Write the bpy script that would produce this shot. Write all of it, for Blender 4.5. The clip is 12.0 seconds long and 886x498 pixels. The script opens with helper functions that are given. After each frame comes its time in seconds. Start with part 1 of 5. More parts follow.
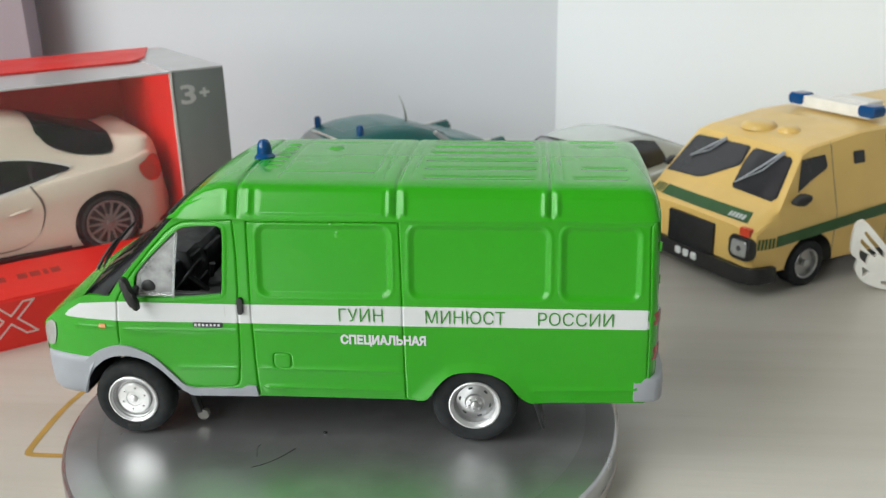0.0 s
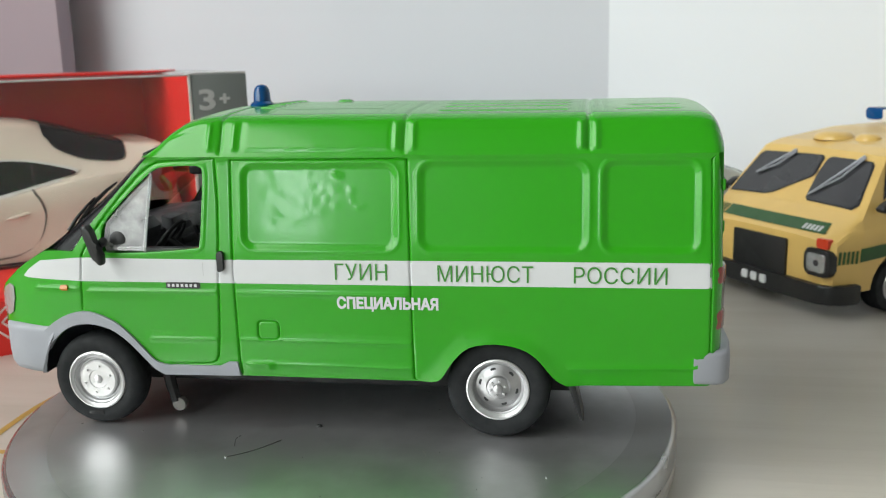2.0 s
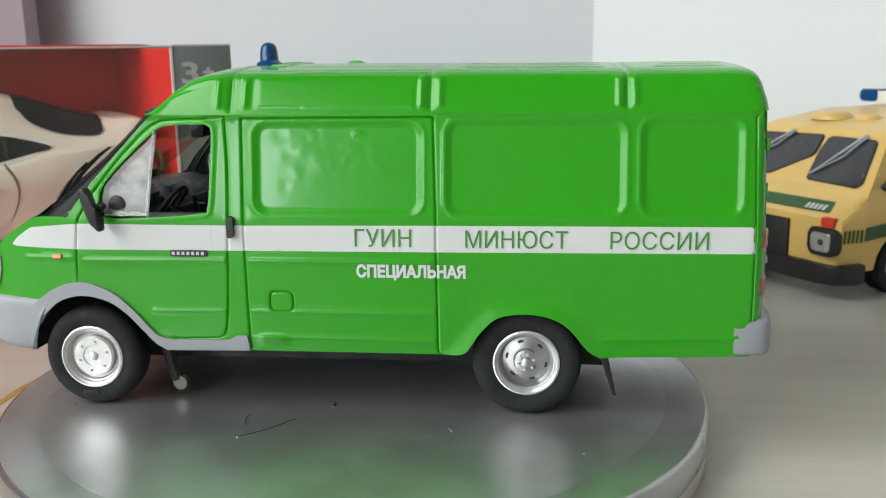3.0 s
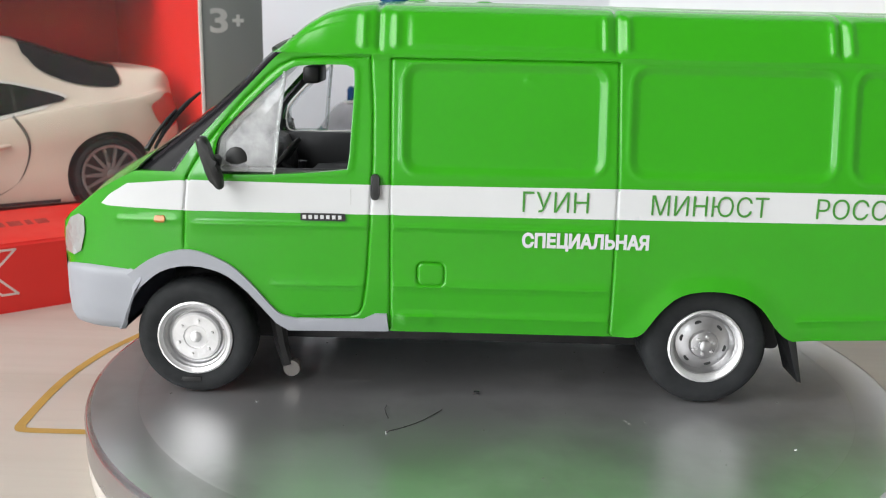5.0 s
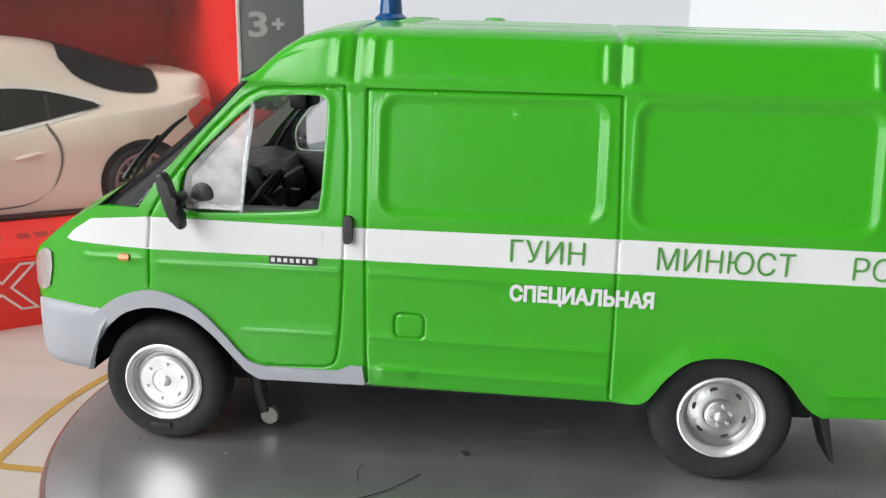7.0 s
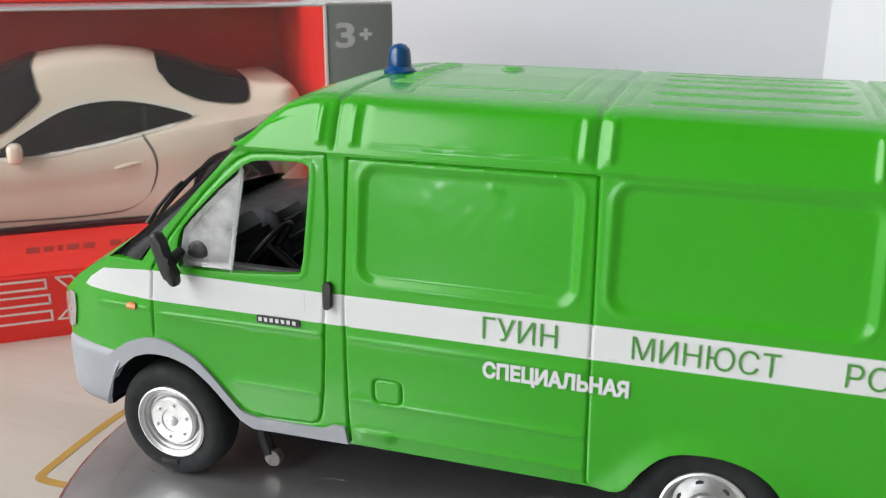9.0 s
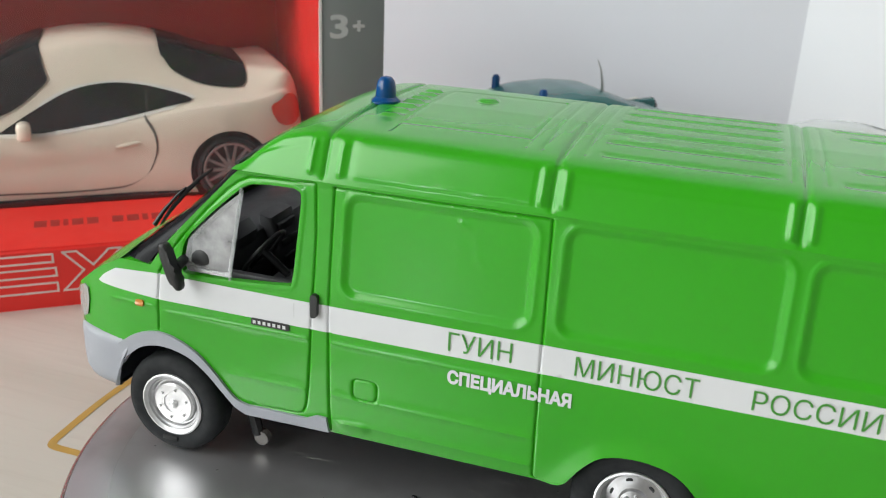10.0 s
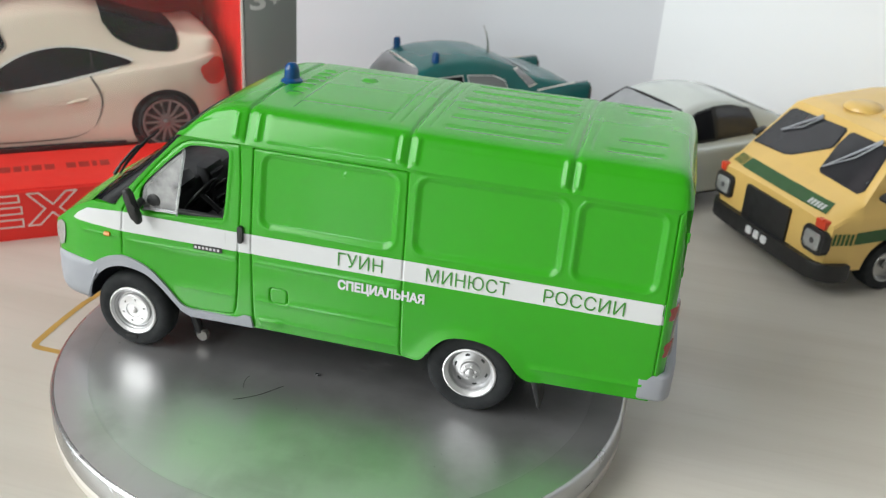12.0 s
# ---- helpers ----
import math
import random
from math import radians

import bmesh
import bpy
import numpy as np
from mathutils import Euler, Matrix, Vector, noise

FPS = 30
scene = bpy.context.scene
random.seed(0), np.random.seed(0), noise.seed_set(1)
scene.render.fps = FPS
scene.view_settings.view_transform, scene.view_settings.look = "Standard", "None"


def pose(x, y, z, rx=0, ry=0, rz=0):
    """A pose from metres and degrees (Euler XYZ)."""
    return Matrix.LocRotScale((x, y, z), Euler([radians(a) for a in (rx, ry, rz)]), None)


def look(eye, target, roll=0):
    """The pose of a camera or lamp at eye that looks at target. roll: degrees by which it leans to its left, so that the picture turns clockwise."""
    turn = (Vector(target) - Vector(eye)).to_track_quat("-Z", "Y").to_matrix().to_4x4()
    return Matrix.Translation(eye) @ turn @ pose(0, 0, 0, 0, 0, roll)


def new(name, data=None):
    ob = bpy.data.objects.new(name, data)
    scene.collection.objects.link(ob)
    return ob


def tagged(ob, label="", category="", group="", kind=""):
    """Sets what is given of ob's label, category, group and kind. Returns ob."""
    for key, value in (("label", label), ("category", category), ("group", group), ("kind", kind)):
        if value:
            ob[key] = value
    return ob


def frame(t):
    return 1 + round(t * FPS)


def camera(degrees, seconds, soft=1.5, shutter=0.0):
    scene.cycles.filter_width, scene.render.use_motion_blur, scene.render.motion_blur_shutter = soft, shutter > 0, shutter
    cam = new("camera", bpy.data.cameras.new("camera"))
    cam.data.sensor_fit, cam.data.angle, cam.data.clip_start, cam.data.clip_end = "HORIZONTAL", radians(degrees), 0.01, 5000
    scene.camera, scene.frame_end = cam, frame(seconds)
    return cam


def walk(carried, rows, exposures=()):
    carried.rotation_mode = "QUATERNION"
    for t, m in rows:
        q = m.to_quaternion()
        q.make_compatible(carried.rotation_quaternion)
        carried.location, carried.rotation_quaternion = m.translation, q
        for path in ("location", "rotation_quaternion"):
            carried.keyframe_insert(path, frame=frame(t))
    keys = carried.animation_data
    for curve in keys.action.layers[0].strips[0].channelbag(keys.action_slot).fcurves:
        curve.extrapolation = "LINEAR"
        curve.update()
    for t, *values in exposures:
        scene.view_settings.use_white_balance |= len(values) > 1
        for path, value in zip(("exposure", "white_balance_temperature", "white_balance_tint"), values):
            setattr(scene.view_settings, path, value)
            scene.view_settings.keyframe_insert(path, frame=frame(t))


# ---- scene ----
cam = camera(51.59, 12.0, soft=1.05)
# the lens holds the van sharp and lets the things behind it soften
cam.data.dof.use_dof, cam.data.dof.focus_distance, cam.data.dof.aperture_fstop = True, 0.130, 60.0
# seconds, eye in metres, turn in degrees
PATH = [
    (0.0, 0.10145, -0.17702, 0.09549, 70.307, 1.185, 5.278),
    (0.5, 0.10662, -0.17521, 0.08884, 72.446, 2.469, 8.711),
    (1.0, 0.10776, -0.17105, 0.08125, 73.848, 2.121, 9.856),
    (1.5, 0.10805, -0.16543, 0.0705, 75.932, 2.151, 9.612),
    (2.0, 0.10564, -0.15768, 0.06032, 77.766, 1.488, 9.036),
    (2.5, 0.10359, -0.15283, 0.05524, 77.658, 1.566, 7.92),
    (3.0, 0.09381, -0.15239, 0.05379, 77.709, 0.83, 6.225),
    (3.5, 0.07974, -0.1554, 0.05228, 77.574, -0.015, 5.226),
    (3.7, 0.07391, -0.15557, 0.05217, 77.368, -0.17, 4.591),
    (5.3, 0.05817, -0.13319, 0.04759, 76.267, -1.112, 0.838),
    (5.5, 0.05819, -0.13141, 0.04713, 76.474, -1.08, 0.722),
    (6.0, 0.05817, -0.12826, 0.04591, 76.448, -1.062, 1.297),
    (6.5, 0.06356, -0.12765, 0.0494, 75.69, -1.346, 4.312),
    (7.0, 0.07201, -0.12326, 0.05359, 75.113, -0.978, 7.828),
    (7.5, 0.07989, -0.11841, 0.05795, 74.178, -0.387, 11.369),
    (7.7, 0.08106, -0.11735, 0.05911, 73.758, -0.381, 13.012),
    (9.3, 0.09342, -0.11298, 0.06605, 72.044, -0.466, 19.724),
    (9.5, 0.09348, -0.11439, 0.06671, 71.468, -1.319, 19.756),
    (10.0, 0.09733, -0.12261, 0.07932, 68.98, -2.333, 18.902),
    (10.5, 0.10127, -0.13667, 0.08756, 67.438, -3.104, 17.337),
    (11.0, 0.10482, -0.14866, 0.09446, 67.005, -3.846, 15.75),
    (11.5, 0.11024, -0.15324, 0.09717, 65.851, -3.98, 14.746),
    (12.0, 0.11698, -0.16138, 0.09769, 65.161, -3.716, 14.683),
]
walk(cam, [(t, pose(x, y, z, a, b, c)) for t, x, y, z, a, b, c in PATH],
     [(0.0, -0.15, 6500, 5), (1.5, -0.16, 6500, 5), (3.0, -0.18, 6500, 5), (3.7, -0.12, 6500, 7), (5.3, 0.10, 6500, 11), (7.7, 0.08, 6500, 11), (9.5, -0.09, 6500, 9), (10.5, -0.11, 6500, 8), (12.0, -0.02, 6500, 7)])

# ---- light and room ----
from mathutils import geometry
from mathutils.bvhtree import BVHTree

world = bpy.data.worlds.new("world")
scene.world = world
world.use_nodes = True
wn = world.node_tree.nodes
sky = wn.new("ShaderNodeTexSky")
sky.sky_type = "NISHITA"
sky.sun_disc = False
sky.sun_elevation, sky.sun_rotation = radians(35), radians(200)
wn["Background"].inputs["Strength"].default_value = 0.10
world.node_tree.links.new(sky.outputs[0], wn["Background"].inputs["Color"])


def area_lamp(name, place, target, sx, sy, power, colour):
    d = bpy.data.lights.new(name, "AREA")
    d.shape, d.size, d.size_y, d.energy, d.color = "RECTANGLE", sx, sy, power, colour
    ob = new(name, d)
    ob.matrix_world = look(place, target)
    return ob


# daylight in the window beside the table; small lamp added behind for the panel's highlight
area_lamp("window_daylight_side", (-0.428, -0.60, 0.50), (0.4, -0.60, 0.36), 1.05, 0.84, 16.7, (1.0, 0.985, 0.955))
area_lamp("panel_highlight_lamp", (-0.372, -1.305, 0.235), (-0.03, 0.0, 0.08), 0.09, 0.18, 1.35, (0.90, 0.96, 1.0))

# ---- materials ----


class Shade:
    """A small builder for procedural materials."""

    def __init__(self, name, colour, rough=0.5, metal=0.0, coat=0.0, spec=0.5):
        self.m = bpy.data.materials.new(name)
        self.m.use_nodes = True
        self.t = self.m.node_tree
        self.n, self.l = self.t.nodes, self.t.links
        self.b = self.n["Principled BSDF"]
        self.b.inputs["Base Color"].default_value = (*colour, 1)
        self.b.inputs["Roughness"].default_value = rough
        self.b.inputs["Metallic"].default_value = metal
        self.b.inputs["Coat Weight"].default_value = coat
        self.b.inputs["Coat Roughness"].default_value = 0.06
        self.b.inputs["Specular IOR Level"].default_value = spec
        self.colour = colour
        self.coord = self.n.new("ShaderNodeTexCoord").outputs["Object"]

    def noise(self, scale, detail=3.0, stretch=None):
        src = self.coord
        if stretch:
            mp = self.n.new("ShaderNodeMapping")
            mp.inputs["Scale"].default_value = stretch
            self.l.new(src, mp.inputs["Vector"])
            src = mp.outputs[0]
        x = self.n.new("ShaderNodeTexNoise")
        x.inputs["Scale"].default_value, x.inputs["Detail"].default_value = scale, detail
        self.l.new(src, x.inputs["Vector"])
        return x.outputs["Fac"]

    def ramp(self, fac, lo, hi, a, b):
        r = self.n.new("ShaderNodeMapRange")
        r.inputs["From Min"].default_value, r.inputs["From Max"].default_value = lo, hi
        r.inputs["To Min"].default_value, r.inputs["To Max"].default_value = a, b
        self.l.new(fac, r.inputs["Value"])
        return r.outputs["Result"]

    def mix(self, fac, other, base=None):
        x = self.n.new("ShaderNodeMix")
        x.data_type = "RGBA"
        self.l.new(fac, x.inputs["Factor"])
        if base is None:
            x.inputs["A"].default_value = (*self.colour, 1)
        else:
            self.l.new(base, x.inputs["A"])
        x.inputs["B"].default_value = (*other, 1)
        return x.outputs["Result"]

    def paint(self, col):
        self.l.new(col, self.b.inputs["Base Color"])
        return self

    def rough(self, val):
        self.l.new(val, self.b.inputs["Roughness"])
        return self

    def bump(self, fac, dist, strength=1.0):
        x = self.n.new("ShaderNodeBump")
        x.inputs["Distance"].default_value, x.inputs["Strength"].default_value = dist, strength
        self.l.new(fac, x.inputs["Height"])
        self.l.new(x.outputs[0], self.b.inputs["Normal"])
        return self


def painted(name, colour, rough=0.3, coat=0.5, wobble=0.00004, scale=220.0, vary=0.12):
    """Sprayed toy enamel: orange-peel relief, faint tone changes and uneven gloss."""
    s = Shade(name, colour, rough, 0, coat)
    dark = tuple(c * (1 - vary) for c in colour)
    s.paint(s.mix(s.ramp(s.noise(60.0, 4), 0.35, 0.7, 0, 1), dark))
    s.rough(s.ramp(s.noise(140.0, 3), 0.3, 0.7, rough * 0.9, rough * 1.12))
    s.bump(s.noise(scale, 2), wobble)
    return s.m


def plain(name, colour, rough=0.5, metal=0.0, coat=0.0, vary=0.15, scale=150.0, bump=0.00003):
    s = Shade(name, colour, rough, metal, coat)
    s.paint(s.mix(s.ramp(s.noise(scale, 4), 0.3, 0.75, 0, 1), tuple(c * (1 - vary) for c in colour)))
    s.rough(s.ramp(s.noise(scale * 2.2, 3), 0.3, 0.7, rough * 0.8, min(1, rough * 1.25)))
    s.bump(s.noise(scale * 6, 2), bump)
    return s.m


def clear_film(name, tint, gloss_rough=0.03, body=0.0, body_colour=(0.8, 0.8, 0.8), blotch=0.0, ior=1.5):
    """Thin clear plastic: see-through, with a Fresnel gloss and, if wanted, a little haze."""
    m = bpy.data.materials.new(name)
    m.use_nodes = True
    t = m.node_tree
    n, l = t.nodes, t.links
    n.remove(n["Principled BSDF"])
    tr, gl, df = n.new("ShaderNodeBsdfTransparent"), n.new("ShaderNodeBsdfGlossy"), n.new("ShaderNodeBsdfDiffuse")
    tr.inputs["Color"].default_value = (*tint, 1)
    gl.inputs["Roughness"].default_value = gloss_rough
    df.inputs["Color"].default_value = (*body_colour, 1)
    haze, mix = n.new("ShaderNodeMixShader"), n.new("ShaderNodeMixShader")
    # the gloss grows towards grazing sight, alike on both faces of the thin sheet
    lw, power, fr = n.new("ShaderNodeLayerWeight"), n.new("ShaderNodeMath"), n.new("ShaderNodeMapRange")
    lw.inputs["Blend"].default_value = 0.5
    power.operation, power.inputs[1].default_value = "POWER", 5.0
    fr.inputs["To Min"].default_value, fr.inputs["To Max"].default_value = ((ior - 1) / (ior + 1)) ** 2, 0.9
    l.new(lw.outputs["Facing"], power.inputs[0]); l.new(power.outputs[0], fr.inputs["Value"])
    haze.inputs["Fac"].default_value = body
    if blotch:
        # glue stains and reflected window light painted as uneven haze: blots, streaks, denser upward
        tc, nz, mr = n.new("ShaderNodeTexCoord"), n.new("ShaderNodeTexNoise"), n.new("ShaderNodeMapRange")
        nz.inputs["Scale"].default_value, nz.inputs["Detail"].default_value = 190.0, 6.0
        mr.inputs["From Min"].default_value, mr.inputs["From Max"].default_value = 0.40, 0.66
        mr.inputs["To Min"].default_value, mr.inputs["To Max"].default_value = max(0.0, body - blotch * 0.5), min(1.0, body + blotch)
        l.new(tc.outputs["Object"], nz.inputs["Vector"]); l.new(nz.outputs["Fac"], mr.inputs["Value"])
        sep, grade, times = n.new("ShaderNodeSeparateXYZ"), n.new("ShaderNodeMapRange"), n.new("ShaderNodeMath")
        grade.inputs["From Min"].default_value, grade.inputs["From Max"].default_value = 0.0300, 0.0335
        grade.inputs["To Min"].default_value, grade.inputs["To Max"].default_value = 0.30, 1.05
        times.operation, times.use_clamp = "MULTIPLY", True
        l.new(tc.outputs["Object"], sep.inputs[0]); l.new(sep.outputs["Z"], grade.inputs["Value"])
        l.new(mr.outputs["Result"], times.inputs[0]); l.new(grade.outputs["Result"], times.inputs[1])
        l.new(times.outputs[0], haze.inputs["Fac"])
    l.new(tr.outputs[0], haze.inputs[1]); l.new(df.outputs[0], haze.inputs[2])
    l.new(fr.outputs[0], mix.inputs["Fac"]); l.new(haze.outputs[0], mix.inputs[1]); l.new(gl.outputs[0], mix.inputs[2])
    l.new(mix.outputs[0], n["Material Output"].inputs["Surface"])
    return m


GREEN = painted("green_enamel", (0.031, 0.325, 0.008), 0.24, 0.24, wobble=0.000003, vary=0.05)
GREEN.node_tree.nodes["Principled BSDF"].inputs["Specular IOR Level"].default_value = 0.38
GREEN.node_tree.nodes["Principled BSDF"].inputs["Coat Roughness"].default_value = 0.09
GREEN_DECAL = plain("green_decal_ink", (0.055, 0.27, 0.035), 0.4)
WHITE_DECAL = plain("white_decal", (0.63, 0.645, 0.66), 0.42, vary=0.06)
GREY_TRIM = plain("grey_trim_plastic", (0.33, 0.345, 0.385), 0.45, vary=0.1)
BLACK = plain("black_plastic", (0.012, 0.013, 0.014), 0.42)
CHASSIS = plain("chassis_black", (0.010, 0.010, 0.011), 0.6)
INTERIOR = plain("cabin_dark_plastic", (0.030, 0.032, 0.034), 0.45)
DASH = plain("dashboard_grey", (0.055, 0.057, 0.06), 0.4)
SEATS = plain("cabin_seat_grey", (0.035, 0.037, 0.04), 0.5)
TYRE = plain("tyre_rubber", (0.022, 0.024, 0.026), 0.7, vary=0.25, scale=300)
TYRE.node_tree.nodes["Principled BSDF"].inputs["Specular IOR Level"].default_value = 0.22
CHROME = plain("silver_rim_plating", (0.76, 0.76, 0.77), 0.38, 0.7, vary=0.14, scale=500)
RUBBERGREY = plain("grey_roller", (0.16, 0.15, 0.14), 0.4)
DISH = plain("dull_rim_dish", (0.54, 0.54, 0.55), 0.34, 0.9, vary=0.3, scale=400)
STEEL = plain("grey_metal", (0.5, 0.5, 0.5), 0.35, 1.0)
GLASS = clear_film("clear_window_plastic", (0.93, 0.95, 0.95), 0.04)
VENT = clear_film("hazy_vent_plastic", (0.9, 0.92, 0.92), 0.28, 0.30, (0.84, 0.85, 0.87), 0.26, ior=1.75)
# tinted, with a dark body painted in for the dim room's reflection
SCREEN = clear_film("windscreen_plastic", (0.60, 0.61, 0.62), 0.05, 0.04, (0.10, 0.10, 0.10), ior=1.6)
VENT_EDGE = clear_film("milky_vent_edge", (0.85, 0.87, 0.87), 0.10, 0.26, (0.80, 0.82, 0.83))
DARKGLASS = plain("tinted_window", (0.010, 0.011, 0.014), 0.2, 0, 0.0)
DARKGLASS.node_tree.nodes["Principled BSDF"].inputs["Specular IOR Level"].default_value = 0.06
SCREEN_EDGE = plain("black_screen_edge", (0.012, 0.012, 0.014), 0.22)
SCREEN_EDGE.node_tree.nodes["Principled BSDF"].inputs["Specular IOR Level"].default_value = 0.10
RAFGLASS = plain("smoky_window", (0.028, 0.029, 0.033), 0.10, 0, 0.3)
BLUE = Shade("blue_beacon_plastic", (0.003, 0.075, 0.26), 0.14, 0, 0.0)
BLUE.b.inputs["Transmission Weight"].default_value = 0.25
BLUE = BLUE.m
AMBER = plain("amber_lens", (0.50, 0.18, 0.012), 0.2, 0, 0.5)
ORANGE_LENS = plain("orange_red_lens", (0.66, 0.055, 0.018), 0.3, 0, 0.3)
BRIGHT_RED = plain("bright_red_lens", (0.72, 0.05, 0.025), 0.2)
RED_LENS = plain("red_lens", (0.26, 0.028, 0.010), 0.22, 0, 0.5)
CLEAR_LENS = plain("headlamp_lens", (0.46, 0.48, 0.48), 0.15, 0.45, 0.6, bump=0.0003)
SMOKE_LENS = plain("smoke_lens", (0.085, 0.06, 0.055), 0.2, 0, 0.5)
YELLOW = painted("yellow_enamel", (0.73, 0.49, 0.15), 0.36, 0.25)
DKGREEN = plain("dark_green_band", (0.020, 0.088, 0.018), 0.4)
TEAL = painted("teal_enamel", (0.012, 0.125, 0.122), 0.24, 0.2)
PEARL = painted("pearl_white_enamel", (0.84, 0.75, 0.63), 0.195, 0.4, vary=0.05)
SILVERWHITE = painted("pale_silver_enamel", (0.56, 0.60, 0.58), 0.22, 0.25, vary=0.05)
BOXRED = plain("red_printed_card", (0.80, 0.022, 0.016), 0.45, 0, 0.05, vary=0.12, scale=40)
BOXGREY = plain("grey_printed_card", (0.185, 0.20, 0.20), 0.42, 0, 0.2, vary=0.06, scale=40)
BOXPALE = plain("pale_grey_card", (0.50, 0.50, 0.51), 0.35, 0, 0.3, vary=0.06, scale=40)
CARDEDGE = plain("white_card_edge", (0.80, 0.77, 0.74), 0.6)
BOXTEXT = plain("pale_print", (0.55, 0.57, 0.57), 0.45)
LOGO = plain("pale_pink_print", (0.80, 0.62, 0.58), 0.4)
DARKPRINT = plain("dark_red_print", (0.36, 0.016, 0.014), 0.4)
GOLD = plain("gold_ink", (0.50, 0.30, 0.07), 0.45, vary=0.2)
TOPFILM = clear_film("box_top_film", (0.9, 0.9, 0.9), 0.05, 0.6, (0.75, 0.74, 0.76))
# the slight pale body stands in for reflections on the film
FILM = clear_film("box_window_film", (0.96, 0.96, 0.96), 0.02, 0.03, (0.8, 0.76, 0.77), ior=1.22)
WHITEPLASTIC = plain("white_plastic", (0.82, 0.80, 0.76), 0.4)


def wood_mat():
    s = Shade("pale_wood_laminate", (0.57, 0.54, 0.48), 0.42, 0, 0.08)
    grain = s.noise(26.0, 6, (0.35, 4.5, 1.0))
    streak = s.noise(9.0, 3, (0.22, 7.0, 1.0))
    fine = s.noise(160.0, 3, (0.25, 5.0, 1.0))
    c1 = s.mix(s.ramp(grain, 0.42, 0.72, 0, 0.7), (0.52, 0.482, 0.42))
    c2 = s.mix(s.ramp(streak, 0.5, 0.72, 0, 0.45), (0.46, 0.42, 0.36), c1)
    c3 = s.mix(s.ramp(fine, 0.55, 0.8, 0, 0.35), (0.47, 0.43, 0.37), c2)
    s.paint(c3)
    s.rough(s.ramp(grain, 0.3, 0.7, 0.29, 0.40))
    s.bump(fine, 0.00005)
    return s.m


def satin_metal(name, tone, lo, hi, metal=1.0, cloud=0.8, worn_bump=0.00001):
    """Handled satin steel: greasy clouds, fine mottling, short rub marks in two directions and uneven polish."""
    s = Shade(name, (tone, tone, tone * 1.02), 0.3, metal)
    worn = s.mix(s.ramp(s.noise(22.0, 5), 0.35, 0.7, 0, 0.6), (tone * cloud, tone * cloud, tone * cloud * 1.02))
    spots = s.mix(s.ramp(s.noise(75.0, 9), 0.5, 0.68, 0, 0.5), (tone * (cloud - 0.15),) * 3, worn)
    rub = s.mix(s.ramp(s.noise(260.0, 4, (0.12, 1.0, 1.0)), 0.58, 0.74, 0, 0.14), (min(1, tone * 1.15),) * 3, spots)
    s.paint(s.mix(s.ramp(s.noise(240.0, 4, (1.0, 0.15, 1.0)), 0.6, 0.76, 0, 0.14), (tone * (cloud - 0.2),) * 3, rub))
    s.rough(s.ramp(s.noise(55.0, 10), 0.3, 0.7, lo, hi))
    s.bump(s.noise(420.0, 6), worn_bump)
    return s.m


WOOD = wood_mat()
PLATE = satin_metal("satin_steel_plate", 0.80, 0.29, 0.43, 0.90, 0.76, 0.00002)
RING = satin_metal("satin_steel_ring", 0.66, 0.27, 0.40, 0.86)
RIM = satin_metal("polished_steel_rim", 0.52, 0.22, 0.32, 0.9)
# both walls are white: shade and light are put into these two tones
WALL_B = plain("wall_paint_shaded", (0.73, 0.752, 0.815), 0.75, vary=0.05, scale=6, bump=0.0002)
WALL = plain("wall_paint_lit", (0.87, 0.90, 0.95), 0.75, vary=0.04, scale=6, bump=0.0002)
WALL_L = plain("lilac_grey_wall_paint", (0.37, 0.305, 0.345), 0.75, vary=0.05, scale=6, bump=0.0002)
# tone of the unseen room, set to hold back bounced light
ROOM = plain("unseen_room_paint", (0.30, 0.297, 0.29), 0.8, vary=0.05, scale=4)
CREAM = plain("cream_plastic", (0.62, 0.58, 0.53), 0.4)

# ---- mesh helpers, all in millimetres ----
MM = 0.001


def link_mesh(name, bm, material, parent=None, smooth=40):
    me = bpy.data.meshes.new(name)
    bmesh.ops.recalc_face_normals(bm, faces=bm.faces) if smooth is not None and len(bm.faces) < 60000 else None
    bm.to_mesh(me)
    bm.free()
    me.transform(Matrix.Scale(MM, 4))
    for m in material if isinstance(material, (list, tuple)) else [material]:
        me.materials.append(m)
    if smooth:
        me.shade_smooth()
        me.set_sharp_from_angle(angle=radians(smooth))
    ob = new(name, me)
    if parent:
        ob.parent = parent
    return ob


def part(name, bm, material, parent, label="", smooth=40):
    ob = link_mesh(name, bm, material, parent, smooth)
    return tagged(ob, label) if label else ob


def thing(name, m, label, category, group="", kind=""):
    ob = new(name)
    ob.empty_display_size = 0.01
    ob.matrix_world = m
    return tagged(ob, label, category, group, kind)


def add(bm, verts, faces):
    vs = [bm.verts.new(v) for v in verts]
    for f in faces:
        try:
            bm.faces.new([vs[i] for i in f])
        except ValueError:
            pass
    return vs


def block(x0, x1, y0, y1, z0, z1, bevel=0.0, bm=None, seg=2):
    bm = bm or bmesh.new()
    vs = add(bm, [(x, y, z) for x in (x0, x1) for y in (y0, y1) for z in (z0, z1)],
             [(0, 1, 3, 2), (4, 6, 7, 5), (0, 4, 5, 1), (2, 3, 7, 6), (0, 2, 6, 4), (1, 5, 7, 3)])
    if bevel:
        es = list({e for v in vs for e in v.link_edges})
        bmesh.ops.bevel(bm, geom=es, offset=bevel, segments=seg, affect="EDGES", profile=0.5)
    return bm


